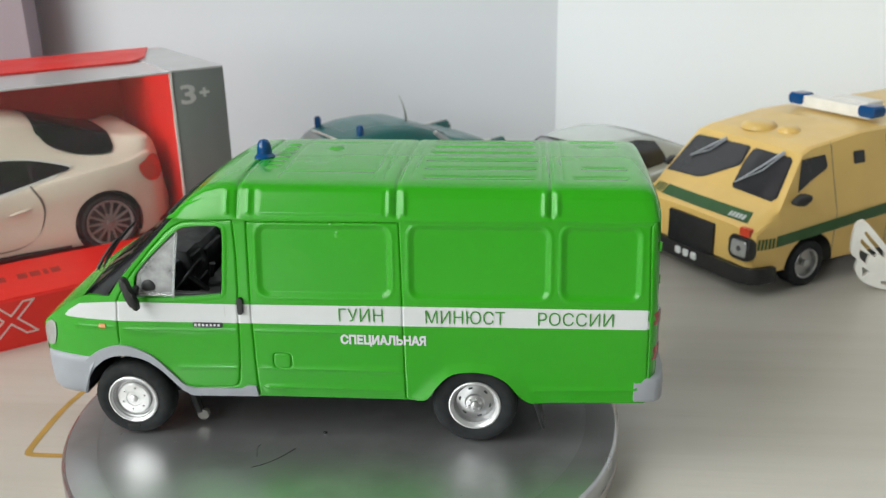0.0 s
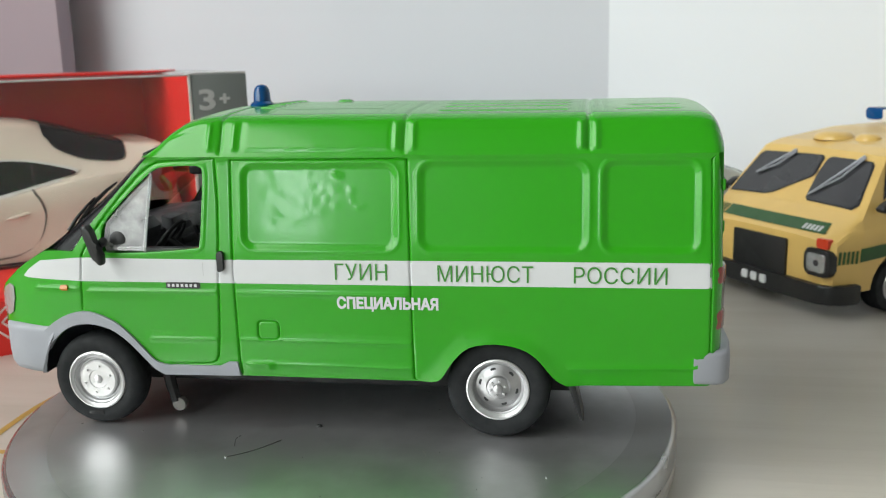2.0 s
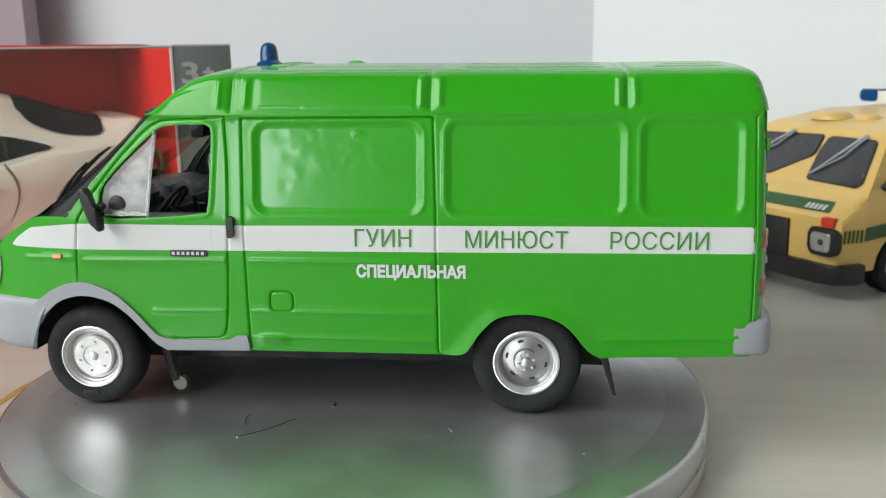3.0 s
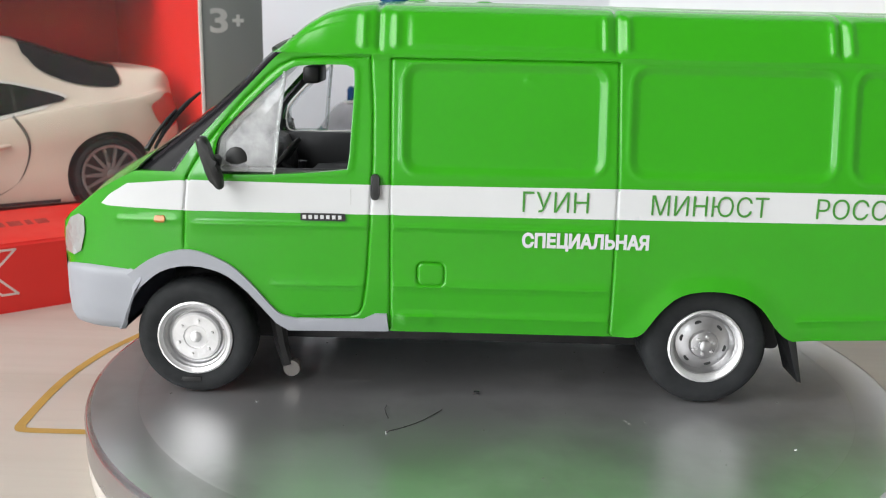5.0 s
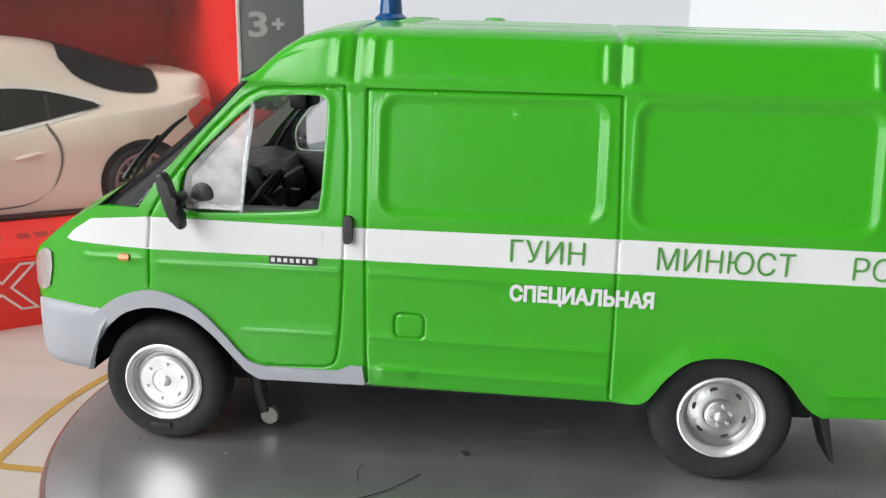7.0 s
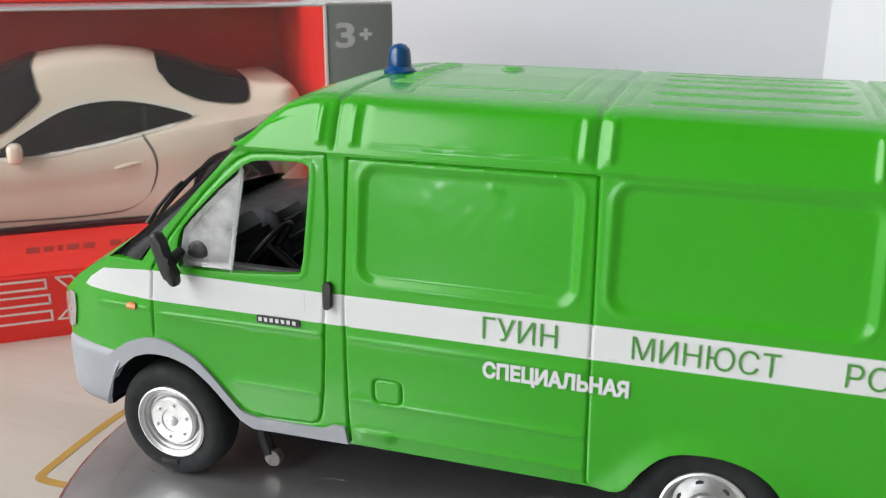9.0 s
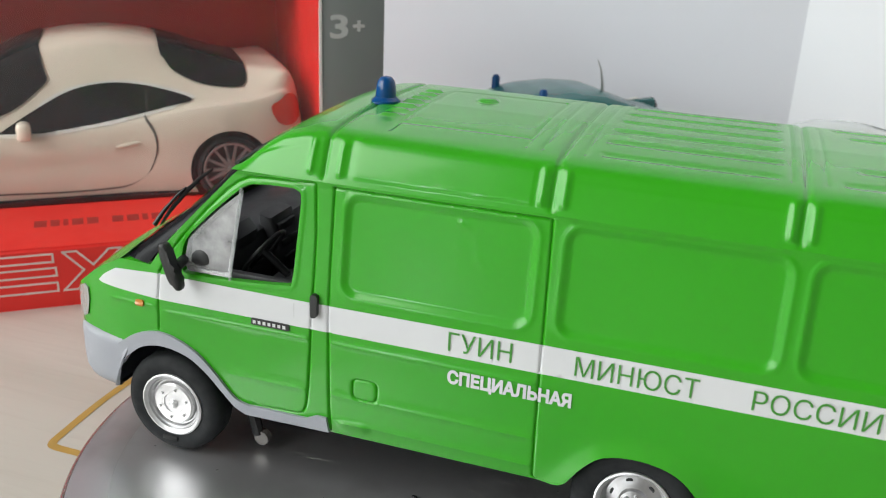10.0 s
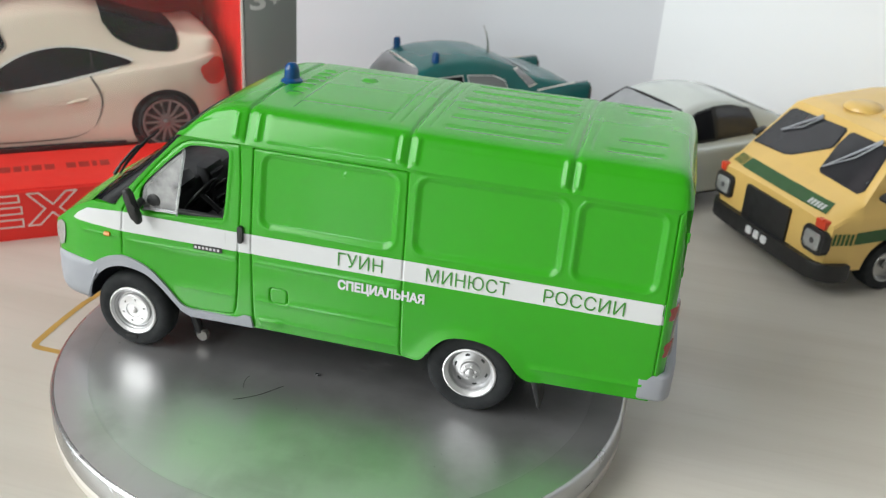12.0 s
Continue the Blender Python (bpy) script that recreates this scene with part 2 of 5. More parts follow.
def prism(outline, lo, hi, axis="y", bevel=0.0, bm=None, seg=2):
    """A closed outline, pushed from lo to hi along an axis. The outline gives the two other coordinates in order."""
    bm = bm or bmesh.new()

    def at(p, h):
        return {"x": (h, p[0], p[1]), "y": (p[0], h, p[1]), "z": (p[0], p[1], h)}[axis]
    n = len(outline)
    vs = [bm.verts.new(at(p, lo)) for p in outline] + [bm.verts.new(at(p, hi)) for p in outline]
    bm.faces.new(vs[:n]); bm.faces.new(vs[n:][::-1])
    for i in range(n):
        bm.faces.new((vs[i], vs[(i + 1) % n], vs[n + (i + 1) % n], vs[n + i]))
    if bevel:
        caps = [e for v in vs for e in v.link_edges if (e.verts[0] in vs[:n]) == (e.verts[1] in vs[:n])]
        bmesh.ops.bevel(bm, geom=list(set(caps)), offset=bevel, segments=seg, affect="EDGES", profile=0.5)
    return bm


def lathe(profile, origin=(0, 0, 0), axis="z", seg=48, bm=None, closed=False):
    """Turns a profile of (radius, height) round an axis through the origin."""
    bm = bm or bmesh.new()
    ox, oy, oz = origin
    rings = []
    for r, h in profile:
        ring = []
        for k in range(seg if r > 1e-6 else 1):
            a = 2 * math.pi * k / seg
            u, v = r * math.cos(a), r * math.sin(a)
            p = {"z": (u, v, h), "y": (u, h, v), "x": (h, u, v)}[axis]
            ring.append(bm.verts.new((p[0] + ox, p[1] + oy, p[2] + oz)))
        rings.append(ring)
    pairs = list(zip(rings, rings[1:])) + ([(rings[-1], rings[0])] if closed else [])
    for a, b in pairs:
        for k in range(seg):
            q = [a[k % len(a)], a[(k + 1) % len(a)], b[(k + 1) % len(b)], b[k % len(b)]]
            q = [v for i, v in enumerate(q) if v not in q[:i]]
            if len(q) > 2:
                bm.faces.new(q)
    return bm


def tube(points, r, seg=8, bm=None):
    bm = bm or bmesh.new()
    pts = [Vector(p) for p in points]
    rings = []
    for i, p in enumerate(pts):
        d = (pts[min(i + 1, len(pts) - 1)] - pts[max(i - 1, 0)]).normalized()
        s = d.cross(Vector((0, 0, 1)))
        s = (s if s.length > 0.05 else d.cross(Vector((1, 0, 0)))).normalized()
        t = d.cross(s)
        rr = r[i] if isinstance(r, (list, tuple)) else r
        rings.append([bm.verts.new(p + rr * (math.cos(2 * math.pi * k / seg) * s + math.sin(2 * math.pi * k / seg) * t)) for k in range(seg)])
    for a, b in zip(rings, rings[1:]):
        for k in range(seg):
            bm.faces.new((a[k], a[(k + 1) % seg], b[(k + 1) % seg], b[k]))
    bm.faces.new(rings[0][::-1]); bm.faces.new(rings[-1])
    return bm


def round_rect(x0, x1, z0, z1, r, n=5):
    out = []
    for cx, cz, a0 in ((x1 - r, z1 - r, 0), (x0 + r, z1 - r, 90), (x0 + r, z0 + r, 180), (x1 - r, z0 + r, 270)):
        for k in range(n + 1):
            a = radians(a0 + 90 * k / n)
            out.append((cx + r * math.cos(a), cz + r * math.sin(a)))
    return out


def spline(points, n=6, closed=False):
    """Catmull-Rom through 2D or 3D points."""
    P = [np.array(p, float) for p in points]
    out = []
    m = len(P)
    for i in range(m if closed else m - 1):
        a, b = P[i], P[(i + 1) % m]
        p0 = P[i - 1] if (closed or i) else 2 * a - b
        p3 = P[(i + 2) % m] if (closed or i + 2 < m) else 2 * b - a
        for k in range(n):
            t = k / n
            out.append(tuple(0.5 * (2 * a + (b - p0) * t + (2 * p0 - 5 * a + 4 * b - p3) * t * t + (3 * a - p0 - 3 * b + p3) * t ** 3)))
    if not closed:
        out.append(tuple(P[-1]))
    return out


def lerp(table, x):
    xs = [a for a, _ in table]
    return float(np.interp(x, xs, [b for _, b in table]))


def smooth_table(table, x, eps=1.2):
    return (lerp(table, x - eps) + 2 * lerp(table, x) + lerp(table, x + eps)) / 4


def inside(p, poly):
    x, y = p
    c = False
    for i in range(len(poly)):
        (x1, y1), (x2, y2) = poly[i - 1], poly[i]
        if (y1 > y) != (y2 > y) and x < (x2 - x1) * (y - y1) / (y2 - y1) + x1:
            c = not c
    return c


def inside_many(pts, poly):
    pts = np.asarray(pts, float)
    c = np.zeros(len(pts), bool)
    x, y = pts[:, 0], pts[:, 1]
    for i in range(len(poly)):
        (x1, y1), (x2, y2) = poly[i - 1], poly[i]
        if y1 == y2:
            continue
        c ^= ((y1 > y) != (y2 > y)) & (x < (x2 - x1) * (y - y1) / (y2 - y1) + x1)
    return c


def edge_distance(pts, loop, closed=True):
    """Distance from each point to a polyline."""
    pts = np.asarray(pts, float)
    best = np.full(len(pts), 1e9)
    idx = range(len(loop)) if closed else range(1, len(loop))
    for i in idx:
        a, b = np.array(loop[i - 1], float), np.array(loop[i], float)
        d = b - a
        L = d @ d
        if L < 1e-12:
            continue
        t = np.clip(((pts - a) @ d) / L, 0, 1)
        best = np.minimum(best, np.hypot(*(pts - a - t[:, None] * d).T))
    return best


def sheet2d(outline, holes, step, extra=(), crowded=None):
    """Triangles of a flat region with holes. Returns points and triangles."""
    xs, ys = [p[0] for p in outline], [p[1] for p in outline]
    gx, gy = np.arange(min(xs), max(xs), step), np.arange(min(ys), max(ys), step)
    g = np.array([(x + (step / 2 if j % 2 else 0), y) for j, y in enumerate(gy) for x in gx])
    if crowded is not None:
        g = g[~crowded(g)]
    if len(extra):
        ex = np.array(extra, float)
        g = np.vstack([g, ex])
    keep = inside_many(g, outline)
    for h in holes:
        keep &= ~inside_many(g, h)
    g = g[keep]
    far = edge_distance(g, outline) > step * 0.3
    for h in holes:
        far &= edge_distance(g, h) > step * 0.3
    g = g[far]
    verts, edges = [], []
    for loop in [outline, *holes]:
        b = len(verts)
        verts += [Vector((float(p[0]), float(p[1]))) for p in loop]
        edges += [(b + i, b + (i + 1) % len(loop)) for i in range(len(loop))]
    verts += [Vector((float(a), float(b))) for a, b in g]
    pts, _, tris, *_ = geometry.delaunay_2d_cdt(verts, edges, [], 0, 1e-5)
    pts = np.array([(p[0], p[1]) for p in pts])
    cen = np.array([pts[list(f)].mean(axis=0) for f in tris])
    ok = inside_many(cen, outline)
    for h in holes:
        ok &= ~inside_many(cen, h)
    return pts, [tuple(f) for f, k in zip(tris, ok) if k]


def decal(tree, outline, ray, offset=0.06, step=1.0, holes=(), bm=None):
    """A thin skin over a body: the flat outline, cast on the body along ray(u, v) -> origin, way."""
    bm = bm or bmesh.new()
    dense = []
    for i, p in enumerate(outline):
        q = outline[(i + 1) % len(outline)]
        k = max(1, int(math.dist(p, q) / step))
        dense += [(p[0] + (q[0] - p[0]) * j / k, p[1] + (q[1] - p[1]) * j / k) for j in range(k)]
    pts, tris = sheet2d(dense, list(holes), step)
    vs = []
    for u, v in pts:
        o, w = ray(u, v)
        hit, nor, _, _ = tree.ray_cast(Vector(o), Vector(w))
        if hit is None:
            vs.append(None)
            continue
        if nor.dot(Vector(w)) > 0:
            nor = -nor
        vs.append(bm.verts.new(hit + nor * offset))
    for t in tris:
        q = [vs[i] for i in t]
        if None not in q:
            bm.faces.new(q)
    return bm


def lettering(text, height, place, turn, material, parent, name="lettering", depth=0.05, width=None, spacing=1.0, bold=0.0):
    """Raised flat letters of the built-in font. height is that of a capital, in millimetres; width squeezes the whole word to that length."""
    cu = bpy.data.curves.new(name, "FONT")
    cu.body, cu.size, cu.space_character, cu.fill_mode = text, height / 0.728, spacing, "NONE"
    cu.resolution_u = 6
    tmp = new(name, cu)
    bpy.context.view_layer.update()
    me = bpy.data.meshes.new_from_object(tmp)
    bpy.data.objects.remove(tmp)
    co = [(v.co.x, v.co.y) for v in me.vertices]
    arcs = [tuple(e.vertices) for e in me.edges]
    if bold:
        after, before = {a: c for a, c in arcs}, {c: a for a, c in arcs}
        turn_sign = 1 if sum(co[a][0] * co[c][1] - co[c][0] * co[a][1] for a, c in arcs) > 0 else -1
        fat = []
        for i, p in enumerate(co):
            d = []
            for a, c in ((before.get(i, i), i), (i, after.get(i, i))):
                v = Vector((co[c][0] - co[a][0], co[c][1] - co[a][1]))
                d.append(Vector((v.y, -v.x)).normalized() * turn_sign if v.length > 1e-9 else Vector((0, 0)))
            m = d[0] + d[1]
            m = m.normalized() / max(0.5, math.sqrt(max(0.0, (1 + d[0].dot(d[1])) / 2))) if m.length > 1e-6 else d[0]
            fat.append((p[0] + m.x * bold, p[1] + m.y * bold))
        co = fat
    # the strokes of a glyph overlap: fill by winding number, so that each word is one clean sheet
    pts, _, tris, *_ = geometry.delaunay_2d_cdt([Vector(p) for p in co], arcs, [], 0, 1e-6)
    A, B = np.array([co[a] for a, _ in arcs]), np.array([co[b] for _, b in arcs])
    x0, x1 = min(p[0] for p in co), max(p[0] for p in co)
    f = (width or (x1 - x0)) / (x1 - x0)
    bm = bmesh.new()
    vs = [bm.verts.new(((p[0] - x0) * f, p[1], depth)) for p in pts]
    for t in tris:
        cx, cy = (sum(pts[i][k] for i in t) / len(t) for k in (0, 1))
        up = (A[:, 1] <= cy) & (B[:, 1] > cy)
        dn = (A[:, 1] > cy) & (B[:, 1] <= cy)
        xs = A[:, 0] + (cy - A[:, 1]) / np.where(B[:, 1] == A[:, 1], 1, B[:, 1] - A[:, 1]) * (B[:, 0] - A[:, 0])
        if int((up & (xs > cx)).sum()) != int((dn & (xs > cx)).sum()):
            bm.faces.new([vs[i] for i in t])
    low = {}
    for e in [e for e in bm.edges if len(e.link_faces) == 1]:
        for v in e.verts:
            if v not in low:
                low[v] = bm.verts.new((v.co.x, v.co.y, 0))
        bm.faces.new((e.verts[1], e.verts[0], low[e.verts[0]], low[e.verts[1]]))
    bmesh.ops.delete(bm, geom=[v for v in bm.verts if not v.link_faces], context="VERTS")
    me.clear_geometry()
    bm.to_mesh(me)
    bm.free()
    me.transform(Matrix.Scale(MM, 4) @ Matrix.Translation(place) @ turn)
    me.materials.clear()
    me.materials.append(material)
    ob = new(name, me)
    ob.parent = parent
    return ob


UPRIGHT = Euler((radians(90), 0, 0)).to_matrix().to_4x4()


# ---- room ----


def wall(name, a, b, z0, z1, thick, material, label):
    """An upright wall from a to b in plan, thick metres to the left of a -> b, or to its right if negative."""
    a, b = Vector((*a, 0)), Vector((*b, 0))
    d = (b - a).normalized()
    n = Vector((-d.y, d.x, 0)) * thick
    bm = bmesh.new()
    pts = [a, b, b + n, a + n]
    add(bm, [(p.x, p.y, z) for z in (z0, z1) for p in pts], [(0, 1, 2, 3), (7, 6, 5, 4), (0, 4, 5, 1), (1, 5, 6, 2), (2, 6, 7, 3), (3, 7, 4, 0)])
    return tagged(link_mesh(name, bm, material, smooth=None), label, "wall", kind="structure")


TABLE_Z = -7.5
table = thing("table", pose(0, 0, 0), "pale wood-grain laminate table, slightly worn", "table")
part("tabletop", block(-430, 895, -900, 212, TABLE_Z - 28, TABLE_Z, 1.0), WOOD, table)
for lx in (-395, 850):
    for ly in (-860, 170):
        part("leg", block(lx - 20, lx + 20, ly - 20, ly + 20, -760, TABLE_Z - 28, 2.0), CREAM, table)
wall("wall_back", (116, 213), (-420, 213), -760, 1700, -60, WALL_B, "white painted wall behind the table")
wall("wall_right", (900, 60), (112, 213), -760, 1700, -60, WALL, "white painted wall meeting the back wall, coloured as lit")
wall("wall_side_panel", (-420, 200), (-105, 200), -760, 1700, -10, WALL_L, "lilac-grey upright panel at the edge of the wall")
# out-of-view room shell, added to enclose and bounce the light
wall("wall_rear", (-490, -1370), (900, -1370), -760, 1700, -60, ROOM, "unseen room wall added behind the camera")
wall("wall_east", (900, -1370), (900, 60), -760, 1700, -60, ROOM, "unseen side wall added to the room")
for nm, y0, y1, z0, z1 in (("wall_west_sill", -1370, 420, -760, 60), ("wall_west_head", -1370, 420, 940, 1700), ("wall_west_pier", -60, 420, 60, 940), ("wall_west_pier_rear", -1370, -1140, 60, 940)):
    tagged(link_mesh(nm, block(-490, -440, y0, y1, z0, z1), ROOM, smooth=None), "unseen room wall added round the window", "wall", kind="structure")
tagged(link_mesh("window_1", block(-470, -462, -1140, -60, 60, 940), GLASS, smooth=None), "plain window pane beside the table", "window", kind="structure")
tagged(link_mesh("ceiling", block(-490, 900, -1430, 420, 1700, 1760), ROOM, smooth=None), "unseen ceiling added over the room", "ceiling", kind="structure")
tagged(link_mesh("room_ground", block(-490, 900, -1430, 420, -820, -760), ROOM, smooth=None), "unseen floor added under the room", "floor", kind="structure")

# a gold outline printed on the table top


def ribbon(points, width, z, bm=None):
    bm = bm or bmesh.new()
    P = [Vector((*p, 0)) for p in points]
    rows = []
    for i, p in enumerate(P):
        d = (P[min(i + 1, len(P) - 1)] - P[max(i - 1, 0)]).normalized()
        n = Vector((-d.y, d.x, 0)) * width / 2
        rows.append((bm.verts.new((p.x + n.x, p.y + n.y, z)), bm.verts.new((p.x - n.x, p.y - n.y, z))))
    for a, b in zip(rows, rows[1:]):
        bm.faces.new((a[0], a[1], b[1], b[0]))
    return bm


gold = spline([(40, -20.6), (20, -20.5), (4, -20.4), (-1.2, -20.3), (-2.5, -19.4), (-2.9, -17), (-3.6, -8), (-3.7, 0), (-2.8, 8), (-1.2, 15), (3, 26), (10, 38)], 5)
tagged(link_mesh("table_outline", ribbon(gold, 1.5, TABLE_Z + 0.06), GOLD, smooth=None), "gold-brown outline printed on the table top", "printed line")

# ---- turntable ----
TC = (63.6, -8.8)
turntable = thing("turntable", pose(TC[0] * MM, TC[1] * MM, TABLE_Z * MM), "round satin steel display turntable on a pale base", "turntable")
H = -TABLE_Z - 0.3
part("plate", lathe([(0, H - 0.10), (49.2, H - 0.10), (49.8, H - 0.02), (49.8, H - 1.0), (0, H - 1.0)], seg=160), PLATE, turntable, "dull satin steel disc with fine scratches")
part("outer_ring", lathe([(49.8, H - 0.9), (49.8, H - 0.02), (50.3, H), (55.6, H), (55.6, H - 0.9)], seg=160), RING, turntable)
part("rim", lathe([(55.6, H - 0.9), (55.6, H), (56.1, H - 0.15), (56.4, H - 0.6), (56.4, H - 4.3), (56.1, H - 4.6), (53.0, H - 4.6)], seg=160), RIM, turntable, "polished bevelled steel rim")
part("gap_ring", lathe([(53.0, H - 4.6), (55.5, H - 4.6), (55.5, H - 5.2), (53.0, H - 5.2)], seg=128), BLACK, turntable)
part("base", lathe([(0, H - 5.2), (55.9, H - 5.2), (56.3, H - 5.6), (56.3, 0.25), (55.8, 0), (0, 0)], seg=128), CREAM, turntable, "cream plastic base ring")


def fibre(points, r):
    ob = link_mesh("hair", tube(spline([(x, y, z) for x, y, z in points], 5), r, 6), BLACK)
    tagged(ob, "thin dark hair lying on the turntable", "hair", "specks on the turntable")


fibre([(49.5, -24.9, -0.33), (49.4, -26.8, -0.1), (50.0, -29.0, -0.33)], 0.045)
fibre([(50.3, -32.8, -0.33), (52.0, -31.8, -0.28), (54.1, -29.9, -0.25), (55.6, -27.8, -0.28), (56.8, -25.9, -0.33)], 0.05)
tagged(link_mesh("crumb", block(61.0, 61.8, -20.4, -19.9, -0.4, 0.05, 0.12), BLACK), "tiny dark crumb on the turntable", "crumb", "specks on the turntable")
tagged(link_mesh("crumb", block(50.0, 50.22, -33.1, -32.88, -0.4, -0.2, 0.04), STEEL), "tiny pale crumb on the turntable", "crumb", "specks on the turntable")
for p, q in (((68.3, -12.6), (72.4, -14.3)), ((70.6, -11.7), (74.0, -11.8)), ((42.9, -16.8), (46.3, -16.4)), ((67.6, -15.2), (70.2, -16.0)), ((39.4, -40.2), (41.4, -41.6)), ((80.1, -27.5), (81.0, -29.4))):
    bm = ribbon([p, ((p[0] + q[0]) / 2, (p[1] + q[1]) / 2 + 0.15), q], 0.07, -0.36)
    tagged(link_mesh("scratch", bm, WHITEPLASTIC, smooth=None), "short bright scratch on the turntable", "scratch", "specks on the turntable")
rnd = random.Random(7)
dust = bmesh.new()
for k in range(45):
    a, r = rnd.uniform(0, 2 * math.pi), 48.5 * math.sqrt(rnd.random())
    x, y, w = TC[0] + r * math.cos(a), TC[1] + r * math.sin(a), rnd.uniform(0.03, 0.075)
    l, t = w * rnd.uniform(1, 3), rnd.uniform(0, math.pi)
    c, d = math.cos(t), math.sin(t)
    add(dust, [(x + c * u * l - d * v * w, y + d * u * l + c * v * w, z) for z in (-0.42, -0.30) for u, v in ((-1, -1), (1, -1), (1, 1), (-1, 1))], [(4, 5, 6, 7), (0, 1, 5, 4), (1, 2, 6, 5), (2, 3, 7, 6), (3, 0, 4, 7)])
tagged(link_mesh("dust", dust, STEEL, smooth=None), "fine pale dust lying on the turntable", "dust", kind="stuff")

# ---- the green van ----
van = thing("toy_van", pose(0, 0, 0), "bright green toy van with white lettered band on a turntable", "toy van")

SIDE_Z = [(7.0, 21.8), (8.5, 22.4), (9.5, 22.9), (12, 23.25), (16, 23.5), (24, 23.6), (29, 23.5), (31, 23.2), (44.3, 21.25), (46, 21.0)]
PLAN = [(4.6, 0.70), (5.3, 0.765), (6.0, 0.80), (7, 0.835), (9, 0.88), (12, 0.925), (16, 0.965), (20, 0.985), (24, 1.0), (121.5, 1.0), (123.3, 0.997), (124.0, 0.985), (124.5, 0.96), (124.9, 0.925), (125.1, 0.89)]


def half_width(x, z):
    return smooth_table(SIDE_Z, z, 0.7) * smooth_table(PLAN, x, 0.5)


EDGE = [(5.4, 20.6), (5.9, 22.3), (7.2, 23.6), (9.0, 24.9), (10.8, 26.3), (13, 27.7), (15.2, 28.9), (17.0, 29.8)]
PILLAR = [(17.0, 29.8), (20.2, 32.4), (23.6, 35.1), (26.7, 37.6), (29.5, 40.1), (32.2, 42.7), (33.4, 44.0), (34.4, 44.85)]
A_PILLAR = [(22.3, 29.9), (23.4, 31.4), (25.0, 33.6), (27.2, 36.0), (30.0, 39.0), (32.7, 41.8), (34.1, 43.3), (35.0, 44.2), (35.8, 44.85)]
REAR_ARCH = [(102.2, 9.3), (100.9, 10.0), (99.6, 11.3), (97.6, 13.8), (95.0, 15.4), (91.2, 16.0), (87.2, 15.3), (84.7, 13.0), (83.4, 11.0), (82.6, 9.9), (81.6, 9.25)]
FRONT_ARCH = [(36.3, 9.1), (34.8, 10.2), (32.3, 13.2), (30.4, 15.2), (27.8, 17.0), (23.8, 17.8), (19.9, 16.8), (16.9, 14.4), (15.4, 11.2), (14.6, 8.6)]
outline = EDGE + [(19.8, 29.9)] + spline(A_PILLAR, 3) + [(x, 44.9) for x in range(37, 123, 2)] + [(123.8, 44.9), (124.2, 42), (124.6, 36), (124.9, 28), (125.1, 20), (125.0, 12), (124.9, 10.0)]
outline += [(x, 10.0 - (124.9 - x) * 0.032) for x in range(123, 103, -2)] + spline(REAR_ARCH, 3)[:-1] + [(x, 9.25) for x in range(81, 37, -2)] + spline(FRONT_ARCH[:8], 3)
outline += [(14.5, 14.3), (11.5, 14.3), (8.2, 14.6), (6.8, 15.2), (6.2, 16), (5.5, 18.4)]
WINDOW = spline([(28.6, 29.75), (35.0, 29.85), (43.2, 30.5), (44.3, 31.3), (44.7, 36), (45.0, 42.2), (44.4, 43.3), (43, 43.5), (38.8, 43.35), (36.6, 42.7), (33.3, 39.9), (30.3, 37.0), (28.5, 35.0), (27.7, 33.4), (27.5, 31.4), (27.7, 30.2)], 4, True)

GROOVES = [
    [(23.9, 29.4), (23.4, 25), (23.1, 20.4)],
    [(47.0, 44.5), (47.4, 38), (47.4, 31), (47.0, 22), (46.6, 16), (46.1, 12.7), (45.6, 11.7), (44.6, 11.3), (38.0, 11.0)],
    [(47.0, 44.45), (40, 44.35), (37.4, 44.1), (35.7, 43.3), (34.0, 41.9), (31.2, 39.1), (28.5, 36.0), (26.4, 33.4), (25.0, 31.2), (23.9, 29.4)],
    [(49.6, 44.3), (49.7, 30), (49.7, 9.3)],
    [(77.9, 44.3), (78.3, 30), (78.4, 9.3)],
    [(49.6, 44.35), (77.9, 44.35)],
    [(122.9, 44.0), (123.2, 30), (123.3, 15)],
    round_rect(53.2, 56.7, 15.8, 18.8, 0.8) + [(56.7, 18.0)],
]
RIDGES = [[(15.2, 23.5), (22.6, 23.7)], [(25.1, 23.35), (46.6, 23.5)], [(50.2, 23.5), (77.6, 23.4)], [(35.0, 15.5), (46.0, 15.6)], [(50.2, 15.65), (77.9, 15.6)], [(103.0, 12.2), (121.5, 12.8)], [(50.2, 11.6), (77.9, 11.4)]]
PANELS = [round_rect(51.4, 76.4, 30.5, 43.7, 2.0), round_rect(79.8, 105.2, 30.5, 43.8, 2.0), round_rect(107.4, 121.3, 30.6, 43.8, 1.8)]


def along(line, offs, gap=0.5, closed=False):
    pts = []
    seq = line + [line[0]] if closed else line
    for a, b in zip(seq, seq[1:]):
        a, b = np.array(a), np.array(b)
        L = np.hypot(*(b - a))
        if L < 1e-6:
            continue
        n = np.array([-(b - a)[1], (b - a)[0]]) / L
        for k in range(max(1, int(L / gap))):
            p = a + (b - a) * k / max(1, int(L / gap))
            pts += [tuple(p + n * o) for o in offs]
    return pts


def step01(v):
    v = np.clip(v, 0, 1)
    return v * v * (3 - 2 * v)


rnd = random.Random(3)
